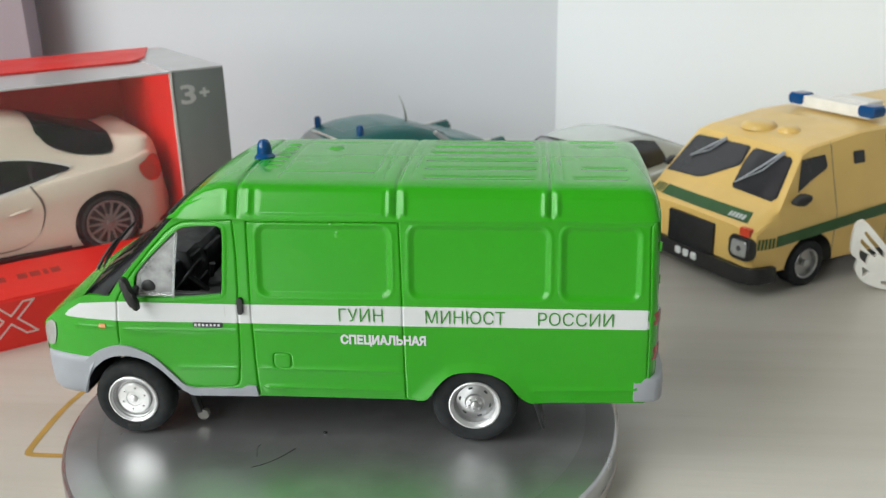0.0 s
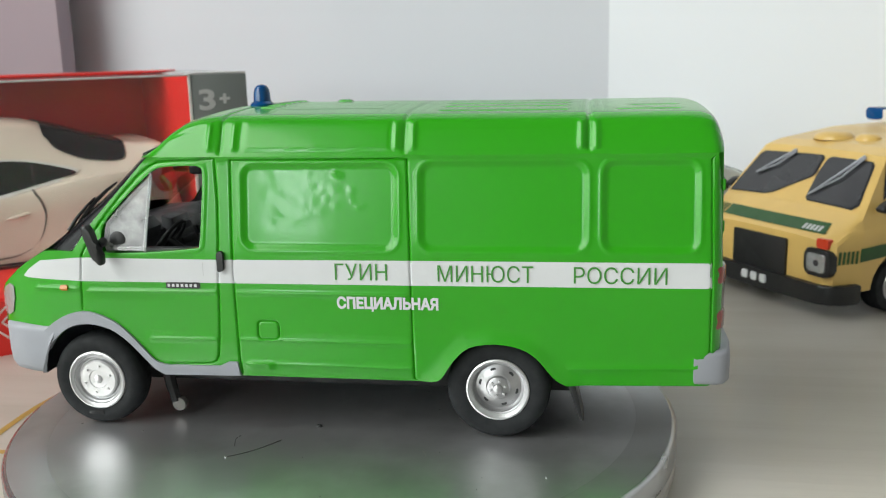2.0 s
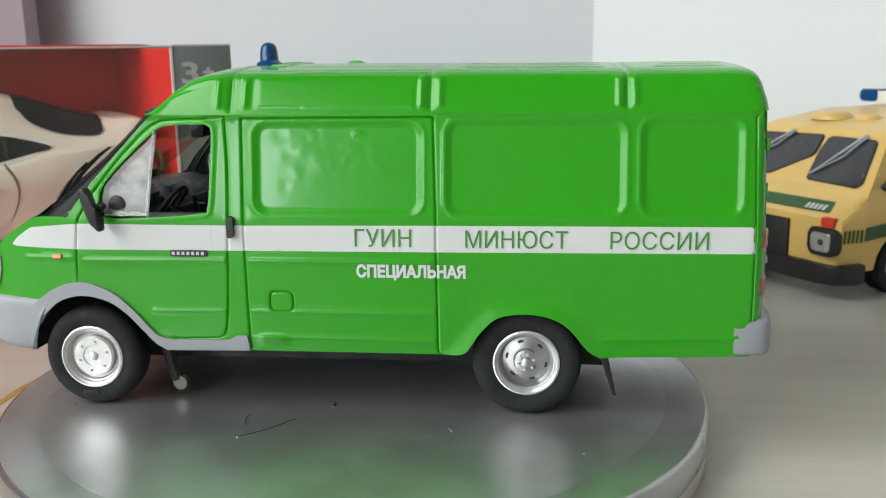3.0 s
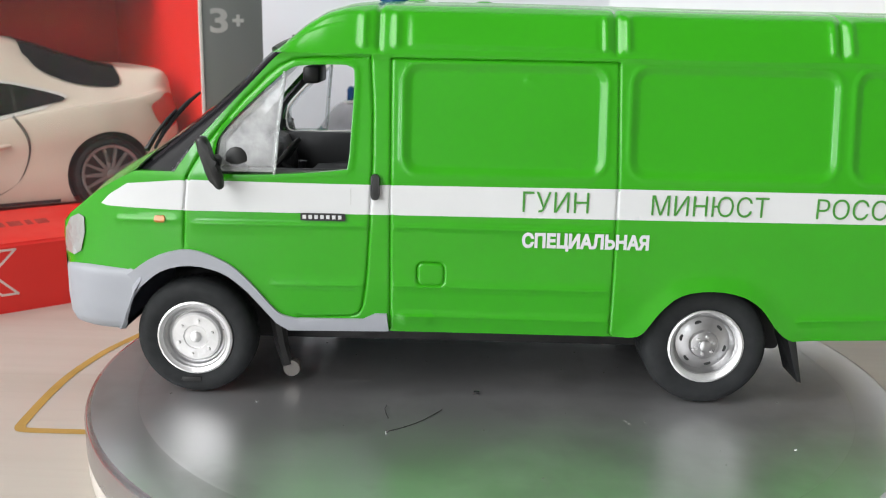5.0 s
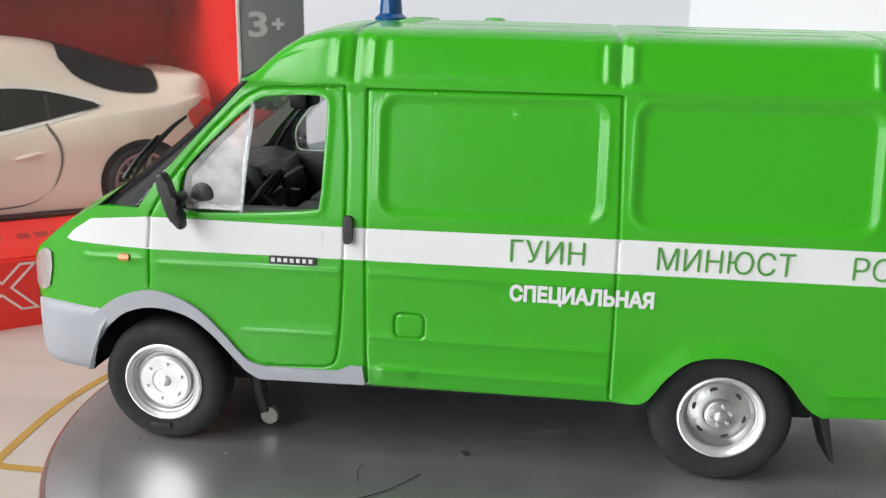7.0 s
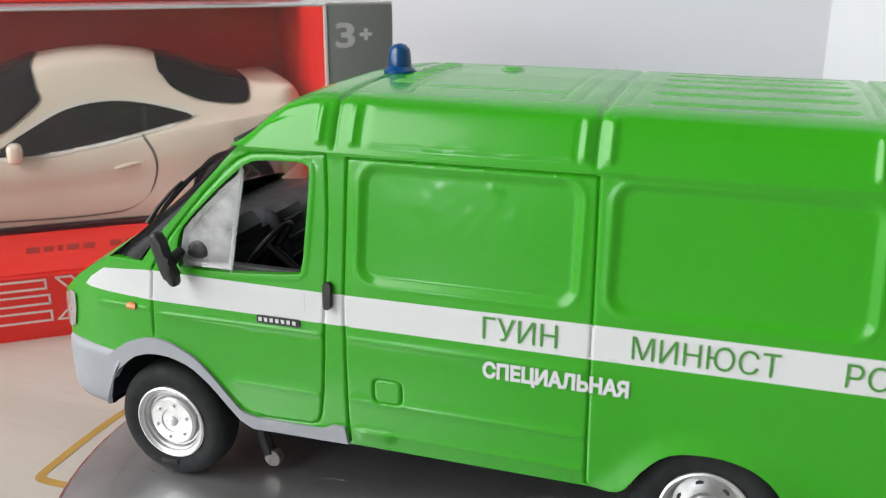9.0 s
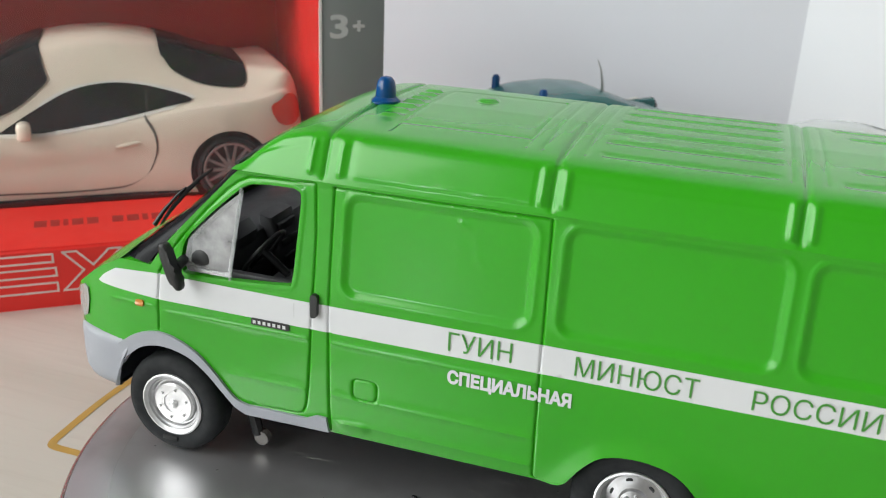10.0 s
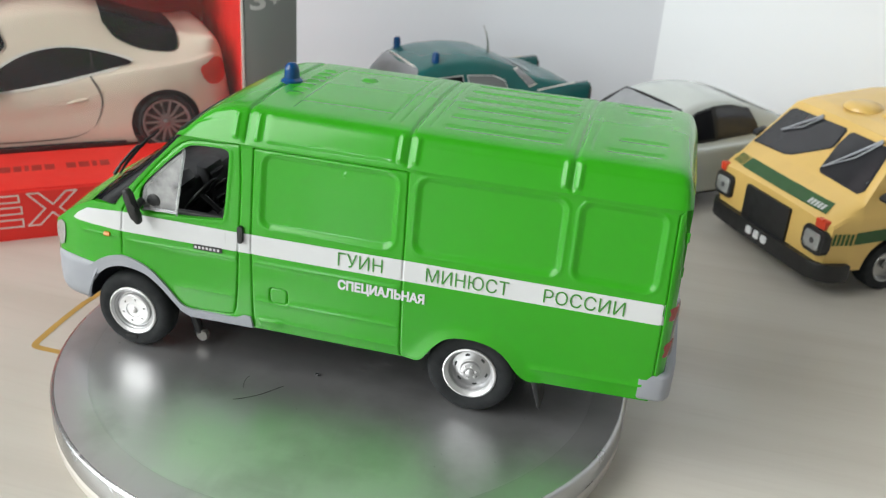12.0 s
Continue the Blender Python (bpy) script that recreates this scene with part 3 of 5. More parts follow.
PAINT_LUMPS = [(rnd.gauss(60.0, 3.2), rnd.gauss(38.6, 2.4), rnd.uniform(0.45, 1.1), rnd.choice((-1, 1)) * rnd.uniform(0.004, 0.016)) for k in range(40)]


def side_relief(pts):
    """How far the panel stands proud of the plain side, in millimetres."""
    d = np.zeros(len(pts))
    for g in GROOVES:
        d -= 0.26 * np.exp(-(edge_distance(pts, g, False) / 0.13) ** 2)
    for r in RIDGES:
        d += 0.2 * np.exp(-(edge_distance(pts, r, False) / 0.27) ** 2)
    for p in PANELS:
        e = edge_distance(pts, p)
        sd = np.where(inside_many(pts, p), e, -e)
        d -= 0.31 * step01((sd + 0.15) / 1.05)
        d += 0.10 * np.exp(-((sd + 0.3) / 0.34) ** 2)
    fl = round_rect(50.8, 55.4, 10.7, 12.0, 0.6)
    e = edge_distance(pts, fl)
    d += 0.3 * step01(np.where(inside_many(pts, fl), e, 0) / 0.5)
    # lumps in the paint
    for lx, lz, lr, lh in ((66.6, 42.1, 0.4, 0.10), (67.3, 41.9, 0.5, 0.06), (69.2, 39.6, 0.5, 0.018), (68.9, 38.7, 0.5, 0.016), (69.3, 37.9, 0.5, 0.02), (70.1, 37.2, 0.5, 0.022), (71.0, 37.3, 0.5, 0.016), (58.8, 40.2, 1.6, 0.02), (61.2, 38.2, 1.8, 0.02), (60.4, 35.6, 1.3, 0.015)):
        d += lh * np.exp(-((pts[:, 0] - lx) ** 2 + (pts[:, 1] - lz) ** 2) / lr ** 2)
    for lx, lz, lr, lh in PAINT_LUMPS:
        d += lh * np.exp(-((pts[:, 0] - lx) ** 2 + (pts[:, 1] - lz) ** 2) / lr ** 2)
    # lip round the window and the rear arch
    d += 0.15 * np.exp(-((edge_distance(pts, WINDOW) - 0.3) / 0.36) ** 2)
    e = edge_distance(pts, REAR_ARCH, False)
    d += 0.5 * np.exp(-(e / 1.3) ** 2) * (np.abs(pts[:, 0] - 92) < 11.5)
    # belt ledge under the roof
    d += 0.3 * step01((pts[:, 1] - 44.2) / 0.5)
    return d


def side_y(pts, extra=0.0):
    pts = np.asarray(pts, float)
    return np.array([half_width(x, z) for x, z in pts]) + side_relief(pts) + extra


extra_pts = []
for g in GROOVES:
    extra_pts += along(g, (-0.62, -0.4, -0.22, -0.1, 0, 0.1, 0.22, 0.4, 0.62), 0.36)
for r in RIDGES:
    extra_pts += along(r, (-0.4, -0.2, 0, 0.2, 0.4), 0.6)
for p in PANELS:
    extra_pts += along(p, np.arange(-1.0, 1.75, 0.22), 0.42, True)
extra_pts += along(WINDOW, np.arange(-1.32, 1.33, 0.22), 0.36, True)
extra_pts += [(x, z) for x in np.arange(54.0, 71.6, 0.3) for z in np.arange(33.0, 42.8, 0.3)]
extra_pts = np.array(extra_pts)


def crowded(g):
    """Grid points too near a pressed line, where the rows along the line serve instead."""
    near = edge_distance(g, WINDOW) < 1.5
    for line in GROOVES + RIDGES:
        near |= edge_distance(g, line, False) < 0.85
    for p in PANELS:
        near |= edge_distance(g, p) < 1.85
    return near


P2, TRI = sheet2d(outline, [WINDOW], 0.9, extra_pts, crowded)
SY = side_y(P2)


def side_sheet(sign):
    bm = bmesh.new()
    vs = [bm.verts.new((x, sign * y, z)) for (x, z), y in zip(P2, SY)]
    for t in TRI:
        bm.faces.new([vs[i] for i in t])
    rim = [e for e in bm.edges if len(e.link_faces) == 1]
    copy = {}
    for e in rim:
        for v in e.verts:
            if v not in copy:
                copy[v] = bm.verts.new((v.co.x, v.co.y - sign * 1.0, v.co.z))
    for e in rim:
        a, b = e.verts
        bm.faces.new((a, b, copy[b], copy[a]))
    return bm


for sign in (-1, 1):
    part("side_panel", side_sheet(sign), GREEN, van, smooth=50)


def skin(outline2, sign, lift, step, thick=0.0, holes=()):
    """A patch that follows the van's side, lift millimetres proud of it."""
    dense = along(outline2, (0,), step, True)
    pts, tris = sheet2d(dense, list(holes), step, extra_pts, crowded)
    y = side_y(pts, lift)
    bm = bmesh.new()
    vs = [bm.verts.new((x, sign * a, z)) for (x, z), a in zip(pts, y)]
    for t in tris:
        bm.faces.new([vs[i] for i in t])
    if thick:
        rim = [e for e in bm.edges if len(e.link_faces) == 1]
        copy = {}
        for e in rim:
            for v in e.verts:
                if v not in copy:
                    copy[v] = bm.verts.new((v.co.x, v.co.y - sign * thick, v.co.z))
        for e in rim:
            a, b = e.verts
            bm.faces.new((a, b, copy[b], copy[a]))
    return bm


STRIPE = [(12.2, 25.4), (13.4, 26.6), (16.0, 28.2), (23.8, 28.95), (35, 28.85), (47, 28.8), (78, 28.95), (123.1, 29.0), (123.3, 25.2), (78, 25.05), (47, 25.0), (23.6, 25.0), (13.0, 25.15)]
FLARE = spline([(14.8, 15.8), (16.1, 16.7), (18.2, 18.2), (20.7, 19.35), (23.5, 19.9), (26.2, 19.4), (29.4, 17.8), (32.0, 15.3), (34.0, 12.9), (35.4, 11.5), (37.4, 10.9)], 4) + [(46.2, 11.0), (47.8, 11.8), (49.3, 11.8), (49.55, 9.35), (36.4, 9.1)] + spline(FRONT_ARCH[1:8], 3) + [(15.6, 12.6)]
for sign in (-1, 1):
    part("white_band", skin(STRIPE, sign, 0.05, 0.7), WHITE_DECAL, van, "white painted band along the side", smooth=60)
    part("wheel_arch_flare", skin(FLARE, sign, 0.45, 0.6, 1.0), GREY_TRIM, van, "grey plastic arch flare and sill", smooth=60)
    part("headlamp", skin([(5.7, 18.3), (7.4, 18.0), (8.6, 18.7), (9.4, 21.2), (9.5, 23.3), (8.6, 23.7), (7.2, 23.0), (6.1, 21.3)], sign, 0.25, 0.4, 0.6), CLEAR_LENS, van, "clear plastic headlamp")
    part("side_indicator", skin(round_rect(19.5, 20.9, 23.35, 24.25, 0.3), sign, 0.3, 0.3, 0.5), AMBER, van, "small amber indicator")
    part("door_handle", skin(round_rect(47.25, 48.35, 27.0, 30.2, 0.5), sign, 0.75, 0.35, 1.0), BLACK, van, "black door handle")
    bd = part("badge", skin(round_rect(38.3, 44.0, 24.1, 25.05, 0.15), sign, 0.22, 0.4, 0.3), BLACK, van, "black badge with pale marks")
    for k in range(7):
        x0 = 38.6 + k * 0.75
        part("badge_bar", skin([(x0, 24.34), (x0 + 0.44, 24.34), (x0 + 0.44, 24.84), (x0, 24.84)], sign, 0.30, 0.3), WHITE_DECAL, bd)
    part("paint_run", skin([(44.66, 26.2), (44.76, 26.2), (44.78, 28.3), (44.64, 28.3)], sign, 0.07, 0.4), BOXTEXT, van)
    # quarter light: bar and hazy pane
    bar = [(35.0, sign * (half_width(35, 30.0) + 0.05), 29.8), (35.6, sign * (half_width(35, 36) + 0.05), 36.5), (36.3, sign * (half_width(36, 42) + 0.05), 42.6)]
    part("quarter_light_bar", tube(bar, 0.2, 8), VENT_EDGE, van)
    pane = [(28.4, 30.1), (35.0, 30.1), (35.8, 37), (36.5, 42.2), (33.3, 39.5), (30.3, 36.6), (28.3, 34.4), (27.8, 31.4)]
    clear = sign > 0
    part("quarter_light_rim", skin(pane, sign, -0.25, 1.0, 0.0, [[(28.9, 30.6), (34.5, 30.6), (35.2, 37), (35.7, 40.8), (33.3, 38.7), (30.4, 35.9), (28.9, 34.0)]]), VENT_EDGE, van)
    part("quarter_light", skin(pane, sign, -0.35, 1.0), GLASS if clear else VENT, van, "hazy clear quarter-light pane")

WORDS = (("ГУИН", 66.4, 25.8, 8.3, 2.65), ("МИНЮСТ", 82.6, 25.75, 14.6, 2.58), ("РОССИИ", 103.2, 25.75, 13.6, 2.55))
for w, x, z, width, h in WORDS:
    lettering(w, h, (x, -23.66, z), UPRIGHT, GREEN_DECAL, van, width=width, depth=0.04, bold=-0.012)
lettering("СПЕЦИАЛЬНАЯ", 1.75, (66.5, -23.70, 21.3), UPRIGHT, WHITE_DECAL, van, width=16.1, depth=0.03, bold=0.11)

# roof, bonnet and windscreen
ROOF_RISE = [(34.4, 0.0), (35.3, 0.08), (36.3, 0.25), (38.6, 0.58), (41, 0.82), (44, 0.955), (47.1, 1.0), (64, 1.0), (92, 0.955), (119.5, 0.945), (121.8, 0.925), (123.2, 0.855), (124.1, 0.68), (124.7, 0.40), (125.0, 0.12)]
ROOF_SEC = spline([(21.45, 44.9), (21.2, 45.6), (20.5, 47.3), (19.6, 49.2), (18.9, 50.2), (17.6, 50.85), (15.2, 51.2), (9, 51.55), (0, 51.75)], 8)


def roof_relief(x, y, z):
    """Pressed ribs and joints of the roof."""
    d = 0.0
    for g in (48.0, 77.5, 105.3):
        d -= 0.36 * math.exp(-((x - g) / 0.35) ** 2) * min(1, max(0, (z - 45.0) / 0.8))
    if z < 50.4:
        f = min(1, max(0, (z - 45.5) / 0.7)) * min(1, max(0, (50.4 - z) / 0.8))
        for g in (46.1, 50.2, 76.2, 78.9, 104.2, 106.4):
            d += 0.34 * f * math.exp(-((x - g) / 0.5) ** 2)
        # runs of thick paint along the lower edge
        if 59.0 < x < 75.5 and y < 0:
            run = 46.0 + 0.2 * math.sin(x * 0.9) + 0.1 * math.sin(x * 2.1 + 1)
            d += 0.07 * math.exp(-((z - run) / 0.25) ** 2) * (0.6 + 0.4 * math.sin(x * 1.1))
        if 51.5 < x < 75.5:
            d += 0.18 * f * min(1, (x - 51.5) / 0.6) * min(1, (75.5 - x) / 0.6)
    else:
        for yy in (-14.2, -8.5, -2.8, 2.9, 8.6, 14.2):
            if 81.5 < x < 102.5:
                d -= 0.20 * math.exp(-((y - yy) / 0.8) ** 4) * min(1, (x - 81.5) / 0.6) * min(1, (102.5 - x) / 0.6)
            if 108.5 < x < 119.5 and abs(yy) > 4:
                lo = 111.0 if abs(yy) < 9 else 109.0
                if x > lo:
                    d -= 0.18 * math.exp(-((y - yy) / 0.8) ** 4) * min(1, (x - lo) / 0.6) * min(1, (119.5 - x) / 0.6)
        for gx in (54.6, 72.5, 74.6, 79.8, 103.6, 107.4):
            if abs(y) < 15.5:
                d -= 0.10 * math.exp(-((x - gx) / 0.3) ** 2)
        if 54.6 < x < 72.5:
            d -= 0.13 * math.exp(-((abs(y) - 11.5) / 0.35) ** 2)
        for yy in (-9, -6, -3, 0, 3, 6, 9):
            if 50.6 < x < 53.6:
                d += 0.32 * math.exp(-((y - yy) / 0.6) ** 2) * min(1, (x - 50.6) / 0.5) * min(1, (53.6 - x) / 0.5)
        r = math.hypot(x - 61.5, y - 6.0)
        d += 0.45 * max(0.0, min(1, (1.6 - r) / 0.5))
    return d


def roof_mesh():
    xs = sorted({*np.arange(34.7, 125.01, 0.4).round(3), *[g + k for g in (48.0, 77.5, 105.3, 46.1, 50.2, 76.2, 78.9, 104.2, 106.4, 54.6, 72.5, 74.6, 79.8, 103.6, 107.4) for k in (-0.5, -0.25, 0, 0.25, 0.5)]})
    bm = bmesh.new()
    rows = []
    full = ROOF_SEC + [(-y, z) for y, z in ROOF_SEC[-2::-1]]
    # even out the section for fine ribs on top
    sec = []
    for (y0, z0), (y1, z1) in zip(full, full[1:]):
        k = max(1, int(math.dist((y0, z0), (y1, z1)) / 0.3))
        sec += [(y0 + (y1 - y0) * j / k, z0 + (z1 - z0) * j / k) for j in range(k)]
    sec.append(full[-1])
    for x in xs:
        rise, wide = smooth_table(ROOF_RISE, x, 0.5), smooth_table(PLAN, x, 0.4)
        bulge = max(0.0, (40 - x) / 5.3)
        row = []
        for y, z in sec:
            d = roof_relief(x, y, z) * rise
            a = abs(y) / 21.45
            zz = 44.9 + (z - 44.9) * rise + bulge * (1 - a * a) * 0.8
            pull = 1.0 - 0.05 * (1 - rise) * (1 if z > 49 else 0)
            up = min(1.0, max(0.0, (z - 49.4) / 1.3))
            row.append(bm.verts.new((x, math.copysign(max(0.0, abs(y) * wide * pull + d * (1 - up)), y), zz + d * up)))
        rows.append(row)
    for a, b in zip(rows, rows[1:]):
        for k in range(len(a) - 1):
            bm.faces.new((a[k], b[k], b[k + 1], a[k + 1]))
    return bm


part("roof", roof_mesh(), GREEN, van, "green high roof with pressed ribs", smooth=60)


def edge_z(x):
    return float(np.interp(x, [p[0] for p in EDGE + PILLAR[1:]], [p[1] for p in EDGE + PILLAR[1:]]))


def crown_loft(x0, x1, n, crown, inset=0.0, lift=0.0, m=24):
    bm = bmesh.new()
    rows = []
    for i in range(n + 1):
        x = x0 + (x1 - x0) * i / n
        z0 = edge_z(x)
        w = half_width(x, z0) - inset
        rows.append([bm.verts.new((x, w * (2 * k / m - 1), z0 + lift + crown(x) * (1 - abs(2 * k / m - 1) ** 2.4))) for k in range(m + 1)])
    for a, b in zip(rows, rows[1:]):
        for k in range(m):
            bm.faces.new((a[k], b[k], b[k + 1], a[k + 1]))
    return bm


part("bonnet", crown_loft(5.4, 17.2, 24, lambda x: 0.9 + 1.0 * min(1, (x - 5.4) / 6)), GREEN, van)
part("cowl", crown_loft(15.8, 18.6, 6, lambda x: 1.7, 1.2, 0.14), BLACK, van, "black cowl under the windscreen")
part("windscreen", crown_loft(18.4, 34.4, 20, lambda x: 2.2 - 1.3 * (x - 18) / 16, 1.7, 0.05), SCREEN, van, "clear plastic windscreen")


def screen_edge(sign, strip):
    """The wrapped-round edge of the windscreen, from the glass back to the pillar: a dark seal in front, clear plastic behind it."""
    bm = bmesh.new()
    front, back = spline(PILLAR, 4), spline(A_PILLAR, 4)
    rows = []
    for i in range(33):
        k = i / 32
        f = [float(np.interp(k * (len(front) - 1), range(len(front)), [p[j] for p in front])) for j in (0, 1)]
        q = [float(np.interp(k * (len(back) - 1), range(len(back)), [p[j] for p in back])) for j in (0, 1)]
        f[0] += 0.25 * k
        row = []
        for u, inset in strip:
            x, z = f[0] + (q[0] + 0.3 - f[0]) * u, f[1] + (q[1] - f[1]) * u
            row.append(bm.verts.new((x, sign * (half_width(x, min(z, 44.3)) - inset), z - (0.1 if u == 0 else 0))))
        rows.append(row)
    for a, c in zip(rows, rows[1:]):
        for k in range(len(a) - 1):
            bm.faces.new((a[k], a[k + 1], c[k + 1], c[k]))
    return bm


for sign in (-1, 1):
    part("windscreen_seal", screen_edge(sign, ((0, 2.6), (0.02, 1.7), (0.3, 0.85), (0.62, 0.42), (0.84, 0.22))), SCREEN_EDGE if sign < 0 else GLASS, van, "black seal round the windscreen", smooth=60)
    part("windscreen_edge", screen_edge(sign, ((0.84, 0.22), (1.0, 0.15), (1.25, 0.35))), GLASS, van, "glossy wrapped edge of the windscreen", smooth=60)
part("windscreen_header", tube([(34.7, y, 45.1 + 1.2 * (1 - (y / 20.5) ** 2)) for y in np.linspace(-19.8, 19.8, 15)], 0.35, 8), BLACK, van)
wiper = part("wiper", tube([(15.1, -12.0, 31.0), (16.0, -10.6, 33.0), (17.2, -8.8, 35.0), (18.1, -7.5, 36.2)], [0.4, 0.32, 0.25, 0.2], 8), BLACK, van, "black windscreen wiper")
part("wiper_blade", tube([(16.1, -11.6, 31.2), (16.8, -10.0, 33.1), (18.0, -7.6, 35.4), (19.3, -5.4, 37.2), (20.5, -3.6, 38.4)], [0.2, 0.32, 0.38, 0.3, 0.18], 6), BLACK, wiper)

# nose and front bumper
bm = bmesh.new()
rows = []
for k in range(25):
    a = 2 * k / 24 - 1
    rows.append([bm.verts.new((5.45 - 2.2 * (1 - abs(a) ** 2.2) + max(0, (z - 18) * 0.12), 18.1 * a * (1 if z < 20 else 1.0), z + (0.9 * (1 - a * a) if z > 20 else 0))) for z in (15, 17, 18.5, 19.6, 20.6)])
for a, b in zip(rows, rows[1:]):
    for k in range(4):
        bm.faces.new((a[k], b[k], b[k + 1], a[k + 1]))
part("front_panel", bm, GREEN, van)
part("grille", block(3.0, 4.6, -8.5, 8.5, 17.8, 20.2, 0.4), BLACK, van, "black front grille")

BUMP = spline([(17.9, 23.3), (14.5, 22.9), (11.0, 22.2), (8.0, 20.9), (5.8, 18.7), (4.3, 14.5), (3.5, 7), (3.0, 0)], 6)


def bumper(z_levels):
    """A wrapped bumper shell: each level gives its height, how far it draws in and where its ends stop beside the wheel arch."""
    bm = bmesh.new()
    full = [(x, -y) for x, y in BUMP] + [(x, y) for x, y in BUMP[-2::-1]]
    rows = []
    for z, inset, stop in z_levels:
        ring = []
        for i, (x, y) in enumerate(full):
            p, q = full[max(0, i - 1)], full[min(len(full) - 1, i + 1)]
            t = Vector((q[0] - p[0], q[1] - p[1])).normalized()
            n = Vector((t.y, -t.x))
            end = min(i, len(full) - 1 - i) / 12
            ring.append(bm.verts.new((min(x, stop - 0.25 * (1 - min(1, end)) + end) + n.x * inset, y + n.y * inset, z)))
        rows.append(ring)
    for a, b in zip(rows, rows[1:]):
        for k in range(len(a) - 1):
            bm.faces.new((a[k], a[k + 1], b[k + 1], b[k]))
    for ring in (rows[0], rows[-1]):
        bm.faces.new(ring)
    bm.faces.new([r[0] for r in rows]); bm.faces.new([r[-1] for r in rows])
    return bm


part("front_bumper", bumper([(8.2, 2.2, 13.2), (8.3, 1.3, 13.7), (8.7, 0.6, 14.2), (9.8, 0.15, 14.8), (11.8, 0.0, 15.6), (14.0, 0.0, 16.5), (15.6, 0.0, 17.5), (16.2, 0.05, 17.5), (16.7, 0.3, 16.6), (17.0, 0.8, 15.6), (17.1, 1.6, 14.8)]), GREY_TRIM, van, "grey plastic front bumper", smooth=50)

# rear wall, lamps and bumper
rear_sec = [(-0.885 * y, z * 1.0) for y, z in ((22.6, 10), (23.2, 13), (23.5, 20), (23.5, 28), (22.8, 34), (21.2, 44), (20.9, 44.8), (18.5, 45.2), (14, 45.4), (0, 45.5))]
part("rear_door", prism(rear_sec + [(-y, z) for y, z in rear_sec[-2::-1]], 123.4, 124.9, "x", 0.3), GREEN, van, smooth=30)
part("rear_door_seam", block(124.8, 125.0, -0.3, 0.3, 11, 45, 0.08), BLACK, van)
for sign in (-1, 1):
    edge = [(123.2, 22.75), (123.8, 22.9), (124.5, 22.3), (125.1, 21.4), (125.45, 20.2), (125.45, 18.2), (123.6, 18.2)]
    lamp = part("tail_lamp", prism([(x, sign * y) for x, y in edge], 18.5, 28.4, "z", 0.3), SMOKE_LENS, van, "smoked tail lamp with red ends")
    lens = [(x + 0.12, sign * (y + 0.12)) for x, y in edge]
    part("lens", prism(lens, 25.6, 28.3, "z", 0.3), RED_LENS, lamp)
    part("lens", prism(lens, 18.6, 21.6, "z", 0.3), RED_LENS, lamp)
    for z in (34.0, 40.2, 16.2):
        part("hinge", lathe([(0, -0.9), (0.3, -0.8), (0.3, 0.8), (0, 0.9)], (124.75, sign * 20.6, z), "z", 10), GREEN, van)
part("rear_bumper", prism([(121.0, -23.4), (124.6, -23.3), (125.8, -22.6), (126.5, -21.2), (126.8, -18), (126.8, 18), (126.5, 21.2), (125.8, 22.6), (124.6, 23.3), (121.0, 23.4)], 10.1, 15.5, "z", 0.8, seg=3), GREY_TRIM, van, "grey plastic rear bumper", smooth=50)

# underside, cabin
part("chassis", block(18.5, 104.0, -14.0, 15.0, 4.8, 15.0, 0.8), CHASSIS, van)
# unseen block added to keep the far wall's light off the plate
part("underside_light_block", block(37.5, 83.0, 1.0, 20.5, 2.6, 10.0, 0.8), CHASSIS, van)
part("underfloor", block(37.0, 81.5, -18.0, 18.0, 9.4, 11.4, 0.6), CHASSIS, van)
part("underfloor", block(102.5, 121.5, -21.0, 21.0, 10.0, 11.6, 0.5), CHASSIS, van)
part("wheel_well", block(12.0, 37.0, -21.5, 21.5, 18.3, 19.4, 0.3), CHASSIS, van)
part("wheel_well", block(81.0, 103.0, -21.5, 21.5, 16.6, 17.8, 0.3), CHASSIS, van)
part("wheel_well", block(36.6, 37.4, -21.5, 21.5, 8.5, 18.8, 0.2), CHASSIS, van)
part("wheel_well", block(102.4, 103.2, -21.5, 21.5, 8.9, 17.0, 0.2), CHASSIS, van)
part("wheel_well", block(80.6, 81.4, -21.5, 21.5, 8.9, 17.0, 0.2), CHASSIS, van)
part("headliner", block(36.5, 47.4, -17.5, 17.5, 46.4, 47.0, 0.2), SEATS, van)
part("cabin_floor", block(19.0, 48.0, -21.5, 21.5, 18.9, 20.2), INTERIOR, van)
part("bulkhead", block(47.6, 48.4, -19.2, 19.2, 18.0, 46.5), INTERIOR, van)
part("dashboard", prism([(18.6, 21), (30.0, 21), (30.6, 26), (29.0, 30.0), (26.2, 31.2), (18.4, 30.6)], -20.0, 20.0, "y", 0.6), DASH, van, "near-black plastic dashboard", smooth=40)
part("instrument_hood", prism([(24.8, 30.6), (30.2, 29.6), (30.6, 31.6), (29.2, 33.2), (26.0, 32.8)], -15.6, -7.6, "y", 0.5), DASH, van, smooth=40)
part("console", prism([(28.6, 21.0), (32.6, 21.0), (31.8, 27.0), (30.4, 31.8), (28.2, 32.2)], -3.6, 3.6, "y", 0.5), DASH, van, smooth=40)
for z in (24.0, 26.6, 29.2):
    part("radio_panel", block(30.4 + (29.2 - z) * 0.18, 31.4 + (29.2 - z) * 0.2, -2.6, 2.6, z, z + 1.4, 0.2), INTERIOR, van)
part("glove_lid", block(29.4, 30.6, 8.0, 18.0, 24.0, 28.4, 0.3), INTERIOR, van)
